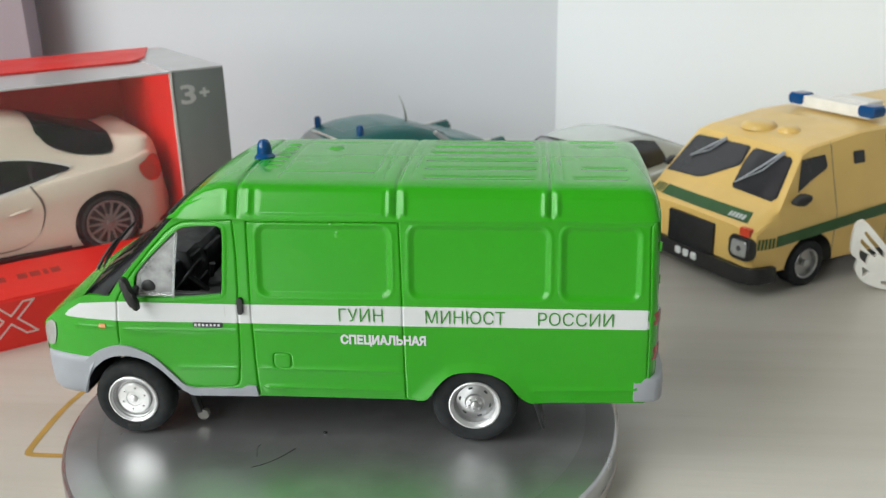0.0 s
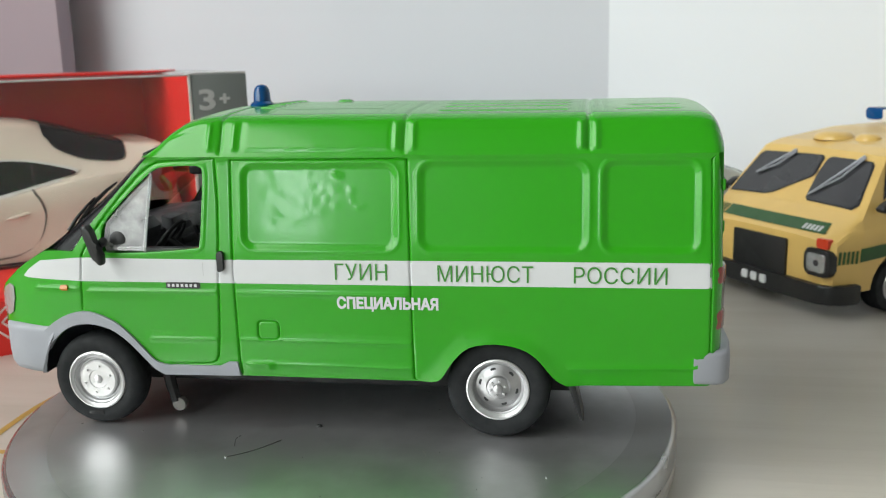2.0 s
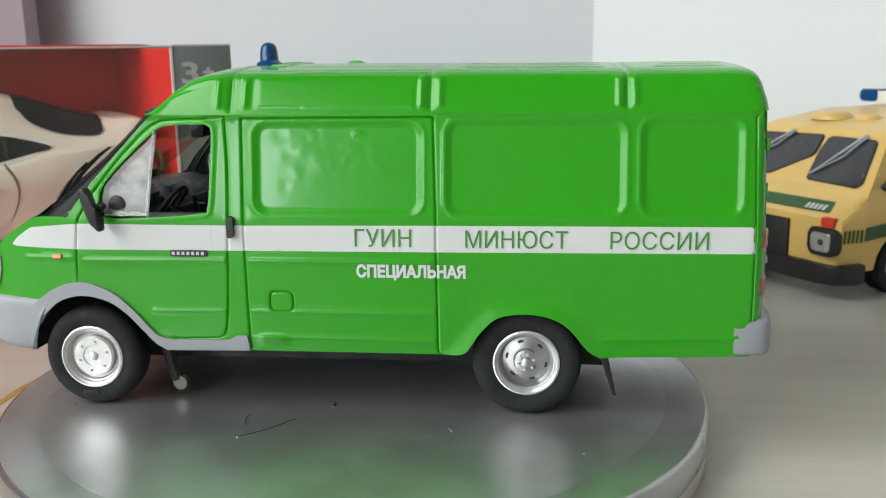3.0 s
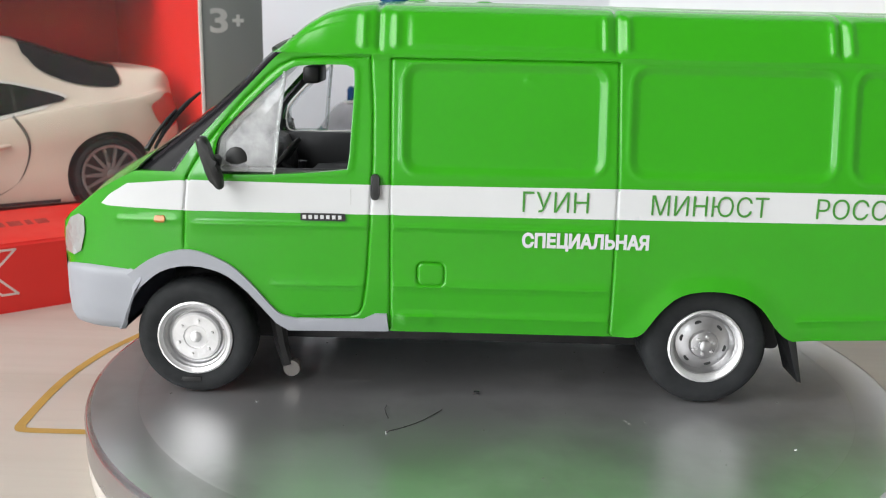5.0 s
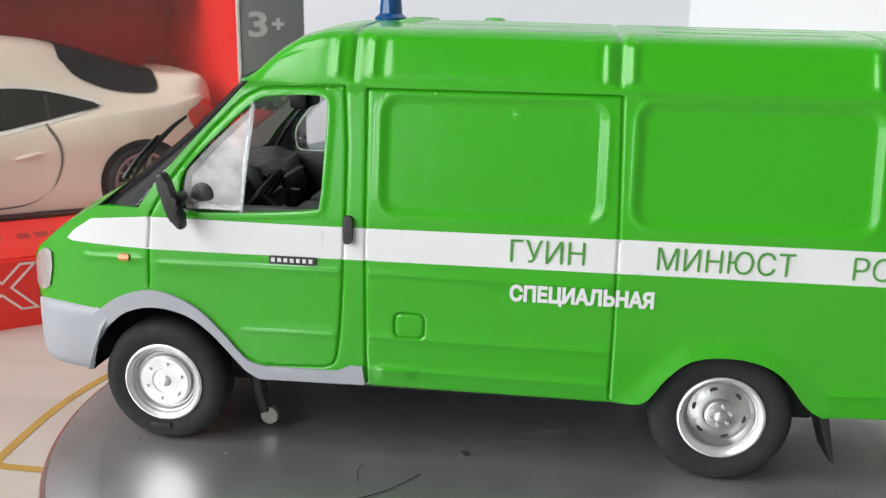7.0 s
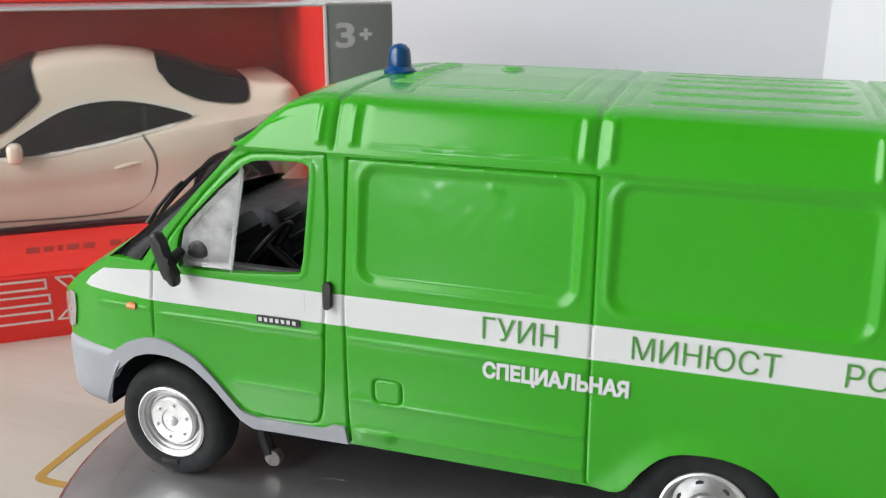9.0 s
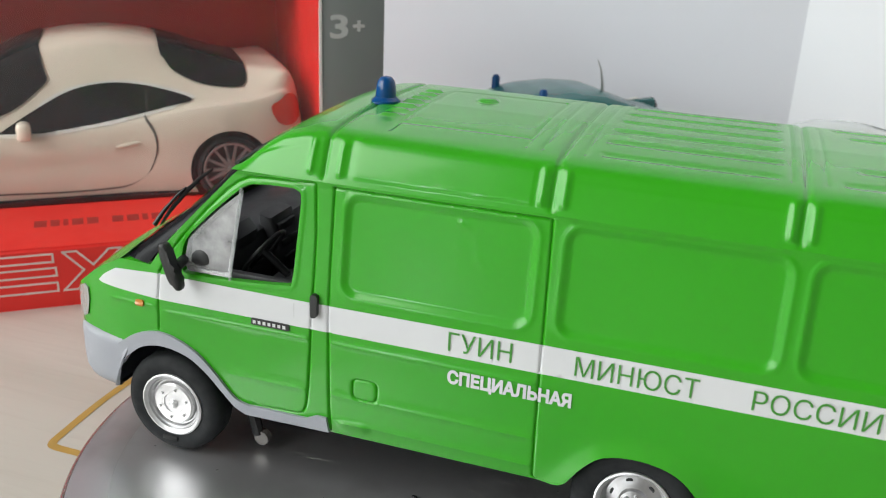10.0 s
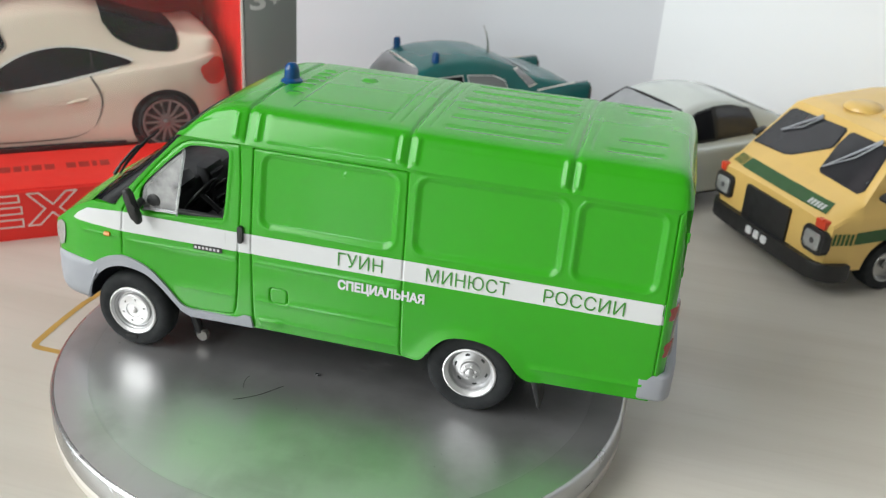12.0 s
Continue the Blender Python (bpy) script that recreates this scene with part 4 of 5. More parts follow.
part("gear_lever", tube([(34.0, -1.0, 20.0), (34.4, -1.0, 25.0), (34.8, -1.0, 28.4)], [0.35, 0.3, 0.7], 8), BLACK, van)
for y in (-11.5, 1.0, 12.0):
    part("seat", prism([(34.0, 20.5), (46.5, 20.5), (46.8, 29.2), (46.0, 30.2), (44.4, 29.8), (42.8, 25.6), (34.5, 25.5), (33.6, 23)], y - 4.8, y + 4.8, "y", 0.8), SEATS, van, "black cab seat", smooth=40)
for sign in (-1, 1):
    part("door_card", block(24.6, 46.6, *sorted((sign * 20.4, sign * 21.6)), 20, 30.3, 0.4), INTERIOR, van)
# dark lining inside the far door and the pale cut edge of its pane
frame_line = [(20.5, 29.6), (46.6, 29.6), (46.8, 44.4), (37.0, 44.4), (33.6, 41.8), (28.0, 36.0), (23.6, 31.4)]
part("door_lining", skin(frame_line, 1, -1.15, 0.9, 0.0, [WINDOW]), BLACK, van, "black lining of the far door frame")
edge_line = [(x, half_width(x, z) - 1.35, z) for x, z in ((45.0, 30.65), (40.0, 30.45), (34.0, 30.2), (29.2, 30.2), (28.2, 31.6), (28.6, 34.2), (31.0, 37.2), (34.0, 40.0), (36.6, 42.2))]
part("pane_edge", tube(spline(edge_line, 3), 0.16, 6), WHITEPLASTIC, van, "pale cut edge of the far window pane")
wheel_ring = bmesh.new()
M = Matrix.Translation((33.6, -11.5, 29.6)) @ Matrix.Rotation(radians(-52), 4, "Y")
tube([M @ Vector((4.0 * math.cos(a), 4.0 * math.sin(a), 0)) for a in np.linspace(0, 2 * math.pi, 29)], 0.36, 8, wheel_ring)
tube([M @ Vector((-3.9, 0, 0)), M @ Vector((3.9, 0, 0))], 0.35, 6, wheel_ring)
tube([M @ Vector((0, 0, 0)), M @ Vector((0, 0, -5.0))], 0.6, 8, wheel_ring)
part("steering_wheel", wheel_ring, BLACK, van, "black steering wheel")
part("cabin_mirror", block(36.0, 38.4, -7.0, 0.0, 40.2, 42.6, 0.5), BLACK, van)
part("cabin_mirror_stem", tube([(36.8, -3.5, 42.2), (36.4, -3.5, 44.0), (36.4, -3.5, 46.0)], 0.5, 8), BLACK, van)

# door mirrors
for sign in (-1, 1):
    prof = spline([(26.0, 34.4), (27.2, 34.7), (27.7, 33.2), (28.2, 31.6), (28.9, 30.4), (29.2, 28.6), (28.4, 28.3), (27.4, 29.8), (26.7, 32.0)], 3, True)
    mir = part("door_mirror", prism(prof, *sorted((sign * 25.0, sign * 26.6)), "y", 0.45), BLACK, van, "black door mirror", smooth=50)
    part("mirror_arm", tube([(27.9, sign * 25.2, 31.2), (27.9, sign * 24.2, 31.4), (27.6, sign * 22.6, 31.5)], [0.8, 0.75, 0.7], 10), BLACK, mir)

part("bracket_ball", lathe([(0, -0.5), (1.4, -0.4), (1.8, -0.1), (1.8, 0.2), (1.4, 0.5), (0, 0.6)], (30.1, -22.4, 31.4), "y", 16), BLACK, van, "black knob inside the quarter light")

# beacon
part("beacon", lathe([(0, 0.0), (2.1, 0.0), (2.1, 0.4), (1.75, 0.7), (1.5, 0.9), (1.42, 2.3), (1.25, 3.05), (0.8, 3.6), (0, 3.8)], (48.5, -1.8, 51.55), "z", 32), BLUE, van, "blue plastic roof beacon")

# wheels


def van_wheel(x, sign, outer, width, deep, zc, r):
    y0, o = sign * outer, (x, 0, zc)
    s = -sign

    def prof(rows):
        return [(r, y0 + s * h) for r, h in rows]
    ty = part("wheel", lathe(prof([(4.9, 0.9), (5.1, 0.35), (6.0, 0.05), (r - 1.2, 0.12), (r - 0.5, 0.45), (r - 0.12, 1.0), (r, 1.6), (r, width - 1.4), (r - 0.4, width - 0.4), (6.5, width), (4.9, width - 0.4)]), o, "y", 64, closed=True), TYRE, van, "black rubber tyre on a silver rim")
    tread = bmesh.new()
    for k in range(56):
        a = 2 * math.pi * k / 56
        c, d = math.cos(a), math.sin(a)
        M = Matrix(((c, 0, -d, 0), (0, 1, 0, 0), (d, 0, c, 0), (0, 0, 0, 1)))
        lo, hi = sorted((y0 + s * 1.75, y0 + s * (width - 1.6)))
        vs = [Matrix.Translation(o) @ M @ Vector(p) for p in ((r - 0.1, lo, -0.26), (r - 0.1, hi, -0.26), (r - 0.1, hi, 0.26), (r - 0.1, lo, 0.26), (r + 0.02, lo, -0.2), (r + 0.02, hi, -0.2), (r + 0.02, hi, 0.2), (r + 0.02, lo, 0.2))]
        add(tread, vs, [(4, 5, 6, 7), (0, 1, 5, 4), (1, 2, 6, 5), (2, 3, 7, 6), (3, 0, 4, 7)])
    part("tread", tread, TYRE, ty, smooth=None)
    if deep:
        rows = [(4.98, 0.5), (5.0, 0.15), (4.75, 0.05), (4.55, 0.35), (4.35, 0.5), (4.2, 0.95), (4.05, 1.0), (3.9, 1.6), (3.6, 1.9), (3.0, 1.75), (2.3, 1.4), (1.95, 1.35), (1.75, 0.95), (1.5, 0.85), (0.8, 0.75), (0.7, 0.3), (0.4, 0.12), (0, 0.1)]
    else:
        rows = [(4.98, 0.5), (5.0, 0.15), (4.75, 0.05), (4.5, 0.3), (4.3, 0.4), (4.15, 0.7), (3.9, 0.8), (3.7, 1.15), (3.45, 1.2), (3.3, 0.8), (3.05, 0.5), (1.65, 0.5), (1.55, 0.68), (0.75, 0.66), (0.65, 0.3), (0.45, 0.15), (0, 0.12)]
    cut = (5, 18) if deep else (4, 10)
    part("rim", lathe(prof(rows[:cut[0] + 1]), o, "y", 56), CHROME, ty, "plated silver steel rim", smooth=35)
    part("dish", lathe(prof(rows[cut[0]:cut[1]]), o, "y", 56), DISH, ty, "duller recessed part of the rim", smooth=35)
    if not deep:
        part("hub", lathe(prof(rows[9:]), o, "y", 56), CHROME, ty, smooth=35)
    n = 6
    for k in range(n):
        a = 2 * math.pi * (k + 0.3) / n
        rr = 1.2 if deep else 2.35
        h = 0.6 if deep else 0.35
        part("wheel_nut", lathe([(0, y0 + s * (h - 0.25)), (0.2, y0 + s * (h - 0.2)), (0.24, y0 + s * (h + 0.4))], (x + rr * math.cos(a), 0, zc + rr * math.sin(a)), "y", 8), CHROME, ty)
        if deep:
            c, d = math.cos(a + 0.5), math.sin(a + 0.5)
            hole = bmesh.new()
            ring = [(x + 2.95 * c + 0.26 * math.cos(u) * c - 0.46 * math.sin(u) * d, y0 + s * 1.66, zc + 2.95 * d + 0.26 * math.cos(u) * d + 0.46 * math.sin(u) * c) for u in np.linspace(0, 2 * math.pi, 16, endpoint=False)]
            add(hole, ring + [(px, py + s * 0.4, pz) for px, py, pz in ring], [tuple(range(16))] + [(k2, (k2 + 1) % 16, 16 + (k2 + 1) % 16, 16 + k2) for k2 in range(16)])
            part("vent_hole", hole, INTERIOR, ty)


for sign in (-1, 1):
    van_wheel(23.8, sign, 22.9, 5.2, False, 7.6, 7.9)
    van_wheel(91.4, sign, 22.2, 9.0, True, 7.9, 8.2)
    part("tyre_nick", block(21.9, 24.5, *sorted((sign * 22.7, sign * 22.96)), 1.5, 2.2, 0.12), CHASSIS, van)
    part("mudflap", prism([(102.0, 9.8), (103.3, 9.6), (104.8, 2.8), (104.2, 3.0)], *sorted((sign * 15.5, sign * 21.3)), "y", 0.15), BLACK, van, "black mudflap")
    leg = part("step_bracket", tube([(33.6, sign * 17.0, 9.5), (34.3, sign * 17.2, 5.0), (35.0, sign * 17.3, 2.2)], [1.1, 0.95, 0.8], 8), CHASSIS, van)
    part("roller", lathe([(0, sign * 16.5), (1.15, sign * 16.5), (1.25, sign * 17.1), (1.15, sign * 17.7), (0, sign * 17.7)], (35.6, 0, 1.7), "y", 16), RUBBERGREY, leg)


# ---- generic toy car parts ----


def car_loft(xs, section, y_mid=0.0):
    """A closed car body: section(x) gives half a section, from the sill up to the middle, as (y, z)."""
    bm = bmesh.new()
    rows = []
    for x in xs:
        half = section(x)
        full = [(-y, z) for y, z in half] + [(y, z) for y, z in half[-2::-1]]
        rows.append([bm.verts.new((x, y_mid + y, z)) for y, z in full])
    for a, b in zip(rows, rows[1:]):
        for k in range(len(a) - 1):
            bm.faces.new((a[k], b[k], b[k + 1], a[k + 1]))
    bm.faces.new(rows[0]); bm.faces.new(rows[-1][::-1])
    return bm


def cut_arches(bm, centres, r, y_min):
    """Opens round wheel arches in the sides, with a clean rim."""
    for cx, cz in centres:
        kill = [f for f in bm.faces if len(f.verts) == 4 and (lambda c: math.hypot(c.x - cx, c.z - cz) < r and abs(c.y - y_min[1]) > y_min[0])(f.calc_center_median())]
        bmesh.ops.delete(bm, geom=kill, context="FACES")
        for v in bm.verts:
            if v.is_boundary and v.link_faces:
                d = math.hypot(v.co.x - cx, v.co.z - cz)
                if r * 0.6 < d < r * 1.25 and abs(v.co.y - y_min[1]) > y_min[0] * 0.9:
                    v.co.x, v.co.z = cx + (v.co.x - cx) * r / d, cz + (v.co.z - cz) * r / d
    return bm


def tree_of(bm):
    bm.normal_update()
    return BVHTree.FromBMesh(bm)


def from_side(sign, y_mid=0.0):
    return lambda x, z: ((x, y_mid + sign * 200, z), (0, -sign, 0))


def from_front(y, z):
    return (-300, y, z), (1, 0, 0)


def from_top(x, y):
    return (x, y, 300), (0, 0, -1)


def from_rear(y, z):
    return (300, y, z), (-1, 0, 0)


def car_wheel(parent, x, y, z, r, sign, rim_r, spokes, rim_mat, width=5.0):
    def prof(rows):
        return [(a, y + sign * b) for a, b in rows]
    ty = part("wheel", lathe(prof([(rim_r, -0.6), (rim_r + 0.2, -0.1), (r - 1.0, 0.1), (r - 0.25, -0.3), (r, -1.1), (r, -width + 0.8), (r - 0.6, -width), (rim_r, -width)]), (x, 0, z), "y", 48, closed=True), TYRE, parent, "black tyre on a small rim")
    part("rim", lathe(prof([(rim_r + 0.15, -0.3), (rim_r, 0.0), (rim_r - 0.45, -0.15), (rim_r - 0.7, -1.6), (0, -1.7)]), (x, 0, z), "y", 40), rim_mat if not spokes else STEEL_DARK, ty)
    if spokes:
        part("rim_edge", lathe(prof([(rim_r + 0.2, -0.3), (rim_r, 0.06), (rim_r - 0.5, -0.1), (rim_r - 0.6, -0.9)]), (x, 0, z), "y", 40), rim_mat, ty)
        sp = bmesh.new()
        for k in range(spokes):
            a = 2 * math.pi * k / spokes
            d, n = Vector((math.cos(a), 0, math.sin(a))), Vector((-math.sin(a), 0, math.cos(a)))
            c = Vector((x, y - sign * 0.35, z))
            w0, w1 = 0.42, 0.26
            e = Vector((0, sign * 0.3, 0))
            add(sp, [c + d * 0.6 + n * w0, c + d * 0.6 - n * w0, c + d * (rim_r - 0.4) - n * w1, c + d * (rim_r - 0.4) + n * w1] + [p - e * 2.4 for p in (c + d * 0.6 + n * w0, c + d * 0.6 - n * w0, c + d * (rim_r - 0.4) - n * w1, c + d * (rim_r - 0.4) + n * w1)], [(0, 1, 2, 3), (0, 3, 7, 4), (1, 5, 6, 2)])
        part("spokes", sp, rim_mat, ty, smooth=None)
    part("hub_cap", lathe(prof([(1.1, -1.0), (1.1, -0.15), (0.7, 0.05), (0, 0.1)]), (x, 0, z), "y", 16), rim_mat, ty)
    return ty


SEAM = plain("panel_gap", (0.16, 0.14, 0.12), 0.6)
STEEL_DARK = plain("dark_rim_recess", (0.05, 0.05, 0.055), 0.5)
RIMGREY = plain("grey_alloy_paint", (0.36, 0.355, 0.35), 0.34, 0.45)

# ---- boxed coupe ----
BOX = pose(-3.5 * MM, 83.2 * MM, 0, 0, 0, 39.5)
FL, FR, BK, TOP = -142.0, 16.4, 57.0, 55.5
box = thing("toy_box", BOX @ pose(0, 0, TABLE_Z * MM), "red and grey cardboard window box for a toy car", "toy box")


def bx(bm):
    """Box meshes are written with the table at z = TABLE_Z; shift them to the box's own foot."""
    bmesh.ops.translate(bm, verts=bm.verts, vec=(0, 0, -TABLE_Z))
    return bm


T = 0.9
part("front_plinth", bx(prism([(-24.0, TABLE_Z), (-24.0, 5.6), (-23.4, 6.2), (-1.2, 6.2), (-1.2, TABLE_Z)], FL, FR, "x", 0.25)), BOXRED, box, "red card plinth with a pale outlined logo")
part("name_ledge", bx(prism([(-23.6, 6.22), (-0.9, 8.3), (-0.9, 7.4), (-23.2, 6.2)], FL + 0.2, FR - 0.2, "x")), BOXRED, box, "sloping red card ledge with dark marks")
part("tray_floor", bx(block(FL, -0.2, -1.0, BK, 4.2, 5.4)), BOXRED, box)
part("back_panel", bx(block(FL, FR, BK - T, BK, TABLE_Z, TOP + 0.5)), BOXRED, box)
part("inner_side", bx(block(0.0, 0.5, 0.3, BK - T, 5.4, TOP - 0.3)), BOXRED, box)
part("left_side", bx(block(FL - T, FL, -0.3, BK, TABLE_Z, TOP)), BOXGREY, box)
part("side_column", bx(block(0.55, FR, 0.0, BK - T - 0.1, TABLE_Z, TOP, 0.25)), BOXGREY, box, "grey card column with age mark")
part("card_edge", bx(block(-0.25, 0.5, -0.25, 0.25, 6.4, TOP + 0.1, 0.1)), CARDEDGE, box, "white cut edge of the card")
part("column_top", bx(prism([(0.3, 0.1), (FR, 0.1), (FR, BK - 0.2), (0.3, BK - 0.2)], TOP + 0.02, TOP + 0.5, "z")), BOXPALE, box)
part("top_film", bx(block(FL, 0.2, 0.0, 26.2, TOP + 0.0, TOP + 0.3)), TOPFILM, box, "hazy clear plastic film over the box", smooth=None).visible_shadow = False
part("top_flap", bx(prism([(FL, 25.5), (-4.0, 25.5), (3.0, 33.0), (FR - 5, BK), (FL, BK)], TOP + 0.55, TOP + 1.0, "z")), BOXRED, box, "red card top flap", smooth=None)
part("front_film", bx(block(FL, -0.3, -0.45, -0.3, 8.4, TOP)), FILM, box, smooth=None).visible_shadow = False
part("top_front_edge", bx(tube([(FL, -0.2, TOP), (-0.2, -0.2, TOP)], 0.3, 6)), BOXPALE, box)
for text, x, z, h, w in (("3", 2.5, 46.0, 5.6, 4.6), ("+", 8.3, 47.0, 3.6, 3.0)):
    lettering(text, h, (x, -0.08, z - TABLE_Z), UPRIGHT, BOXTEXT, box, width=w, depth=0.03, bold=0.2)


def outline_logo(strokes, width):
    """Hollow letters: each stroke is a closed thin band standing on the plinth's face."""
    bm = bmesh.new()
    for s in strokes:
        for (x0, z0), (x1, z1) in zip(s, s[1:]):
            d = Vector((x1 - x0, 0, z1 - z0))
            n = Vector((-d.z, 0, d.x)).normalized() * width / 2
            e = d.normalized() * width * 0.4
            a, b = Vector((x0, -24.06, z0)) - e, Vector((x1, -24.06, z1)) + e
            add(bm, [a + n, a - n, b - n, b + n], [(0, 1, 2, 3)])
    return bx(bm)


X0 = -50.3
logo = [[(X0, 5.0), (X0 - 2.6, 5.0), (X0 - 6.0, 1.6), (X0 - 9.2, 5.0), (X0 - 12.0, 5.0), (X0 - 8.0, 0.6), (X0 - 12.4, -3.8), (X0 - 9.6, -3.8), (X0 - 6.3, -0.6), (X0 - 3.0, -3.8), (X0 - 0.2, -3.8), (X0 - 4.5, 0.6), (X0, 5.0)],
        [(X0 - 14.0, 4.8), (X0 - 27, 4.8), (X0 - 27, 3.0), (X0 - 14.0, 3.0), (X0 - 14.0, 4.8)],
        [(X0 - 13.6, 1.6), (X0 - 26, 1.6), (X0 - 26, -0.2), (X0 - 13.6, -0.2), (X0 - 13.6, 1.6)],
        [(X0 - 13.6, -1.8), (X0 - 27, -1.8), (X0 - 27, -3.8), (X0 - 13.6, -3.8), (X0 - 13.6, -1.8)]]
part("logo_shape", outline_logo(logo, 0.45), LOGO, box, "pale outlined logo shape", smooth=None)
x = -68.0
for w in (2.6, 1.9, 1.0, 2.4, 2.4, 0.0, 2.4, 2.6, 1.2, 2.4):
    if w:
        bm = bmesh.new()
        add(bm, [(x, -13.0, 7.22), (x + w, -13.0, 7.22), (x + w, -9.6, 7.53), (x, -9.6, 7.53)], [(0, 1, 2, 3)])
        part("printed_bar", bx(bm), DARKPRINT, box, smooth=None)
    x += w + (0.8 if w else 2.2)

coupe = thing("toy_coupe", BOX @ pose(0, 27.0 * MM, 5.4 * MM), "pearl white toy sports coupe standing inside the red box", "toy car")
CZ = -5.4
C_TOP = [(-130, 14), (-128, 18), (-122, 22.5), (-111, 26), (-98, 29), (-88, 31), (-80, 36), (-72, 41), (-65, 43.8), (-57, 45.2), (-48, 45.6), (-40, 44.7), (-32, 42.6), (-24, 39.8), (-18, 38.2), (-13, 37.6), (-9, 37.8), (-6.2, 37.6), (-4.9, 36.4), (-4.0, 33.0), (-2.6, 27.5), (-1.5, 22), (-1.2, 17)]
C_SH = [(-130, 13), (-127, 17.5), (-118, 21.5), (-105, 25.5), (-90, 25.2), (-72, 24.6), (-58, 25.4), (-45, 27.2), (-32, 29.3), (-22, 30.4), (-14, 31.4), (-9, 32.8), (-5.6, 32.4), (-4, 29.0), (-3, 25), (-1.2, 16)]
C_W = [(-130, 14), (-128, 18), (-122, 22.2), (-113, 25), (-101, 26.4), (-90, 25.8), (-62, 25.3), (-45, 25.5), (-32, 26.5), (-23, 26.8), (-14, 25.8), (-8, 24), (-4.5, 21.4), (-2.4, 18.0), (-1.2, 14.5)]
C_RW = [(-130, 11), (-108, 20), (-92, 20), (-82, 17.5), (-68, 15.6), (-56, 15.2), (-40, 14.4), (-28, 13.0), (-20, 13.2), (-14, 16.5), (-9, 19.5), (-5.5, 19.5), (-4, 17), (-1.2, 11)]


def coupe_section(x):
    top, sh, w, rw = (smooth_table(t, x, 1.5) for t in (C_TOP, C_SH, C_W, C_RW))
    lo = 8.0 if -120 < x < -7 else 9.0 + (2.0 if x > -7 else 1.0)
    sh = min(sh, top - 0.3)
    pts = [(w * 0.90, lo), (w * 0.965, lo + 0.7), (w * 0.985, lo + (sh - lo) * 0.25), (w * 0.985, lo + (sh - lo) * 0.5), (w * 1.0, lo + (sh - lo) * 0.74), (w * 0.965, sh - 0.7), (w * 0.91, sh + 0.1)]
    rise = top - sh
    pts += [((w * 0.9 + rw) / 2 + 0.4, sh + rise * 0.45), (rw + 0.5, sh + rise * 0.80), (rw * 0.86, sh + rise * 0.93), (rw * 0.5, top - 0.12), (0, top)]
    return [(y, z + CZ) for y, z in spline(pts, 4)]


xs = np.arange(-130, -1.1, 0.7)
cb = car_loft(xs, coupe_section)
ctree = tree_of(cb)
WR, WF = (-22.4, 8.4), (-101.5, 8.4)
cut_arches(cb, (WR, WF), 9.9, (16, 0))
part("body", cb, PEARL, coupe, "pearl white coupe body", smooth=50)
part("arch_liner", block(-114, -12, -20.5, 20.5, 3.0, 19.0, 0.5), BLACK, coupe)
for sign in (-1, 1):
    for cx, cz in (WR, WF):
        car_wheel(coupe, cx, sign * 26.2, cz, 8.4, sign, 6.7, 14, RIMGREY, 6.0)
    win = spline([(-30.6, 31.0 + CZ), (-37, 33.2 + CZ), (-43, 34.5 + CZ), (-50, 34.9 + CZ), (-58, 33.4 + CZ), (-66, 29.4 + CZ), (-73, 25.2 + CZ), (-73.5, 24.4 + CZ), (-64, 24.5 + CZ), (-54, 25.8 + CZ), (-44, 27.8 + CZ), (-36, 29.6 + CZ)], 3, True)
    part("side_window_trim", decal(ctree, [(x + (0.9 if x > -52 else -0.6) * 0.9, z + (0.55 if z > 30 + CZ else -0.55)) for x, z in win], from_side(sign), 0.16, 0.7), WHITEPLASTIC, coupe)
    sw = part("side_window", decal(ctree, win, from_side(sign), 0.32, 0.7), DARKGLASS, coupe, "black side window")
    part("window_pillar", decal(ctree, [(-41.5, 28.4 + CZ), (-40.8, 28.5 + CZ), (-40.9, 33.4 + CZ), (-41.5, 33.5 + CZ)], from_side(sign), 0.42, 0.6), BLACK, sw)
    seam = spline([(-42.0, 22.4), (-39.9, 18.3), (-39.7, 13.8), (-42.0, 8.6), (-46.4, 5.8), (-52, 5.1), (-62, 4.9), (-78, 5.4)], 5)
    band = [(x + 0.1, z + 0.22) for x, z in seam] + [(x - 0.4, z - 0.22) for x, z in seam[::-1]]
    part("door_seam", decal(ctree, band, from_side(sign), 0.10, 0.5), SEAM, coupe)
    hnd = [Vector(p) for p in ((-49.5, sign * 25.0, 20.6 + CZ), (-47.5, sign * 25.6, 21.0 + CZ), (-44.5, sign * 25.7, 21.6 + CZ), (-43.0, sign * 25.2, 21.7 + CZ))]
    part("door_handle", tube(hnd, [0.3, 0.5, 0.5, 0.3], 8), PEARL, coupe)
    part("door_mirror", block(-70.2, -67.0, *sorted((sign * 24.0, sign * 28.0)), 18.0, 22.4, 1.1), PEARL, coupe, smooth=60)
    lampo = spline([(-12.0, 23.4), (-9.6, 25.0), (-7.4, 26.4), (-4.6, 24.5), (-4.4, 20.0), (-7.0, 18.4), (-10.2, 19.5)], 3, True)
    part("tail_lamp", decal(ctree, lampo, from_side(sign), 0.3, 0.6), BRIGHT_RED, coupe, "bright red tail lamp")
    # shade along the foot of the sill, painted as a dark strip
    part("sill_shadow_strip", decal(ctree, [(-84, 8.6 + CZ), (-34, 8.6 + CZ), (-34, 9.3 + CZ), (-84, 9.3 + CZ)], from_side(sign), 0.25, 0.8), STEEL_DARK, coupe)
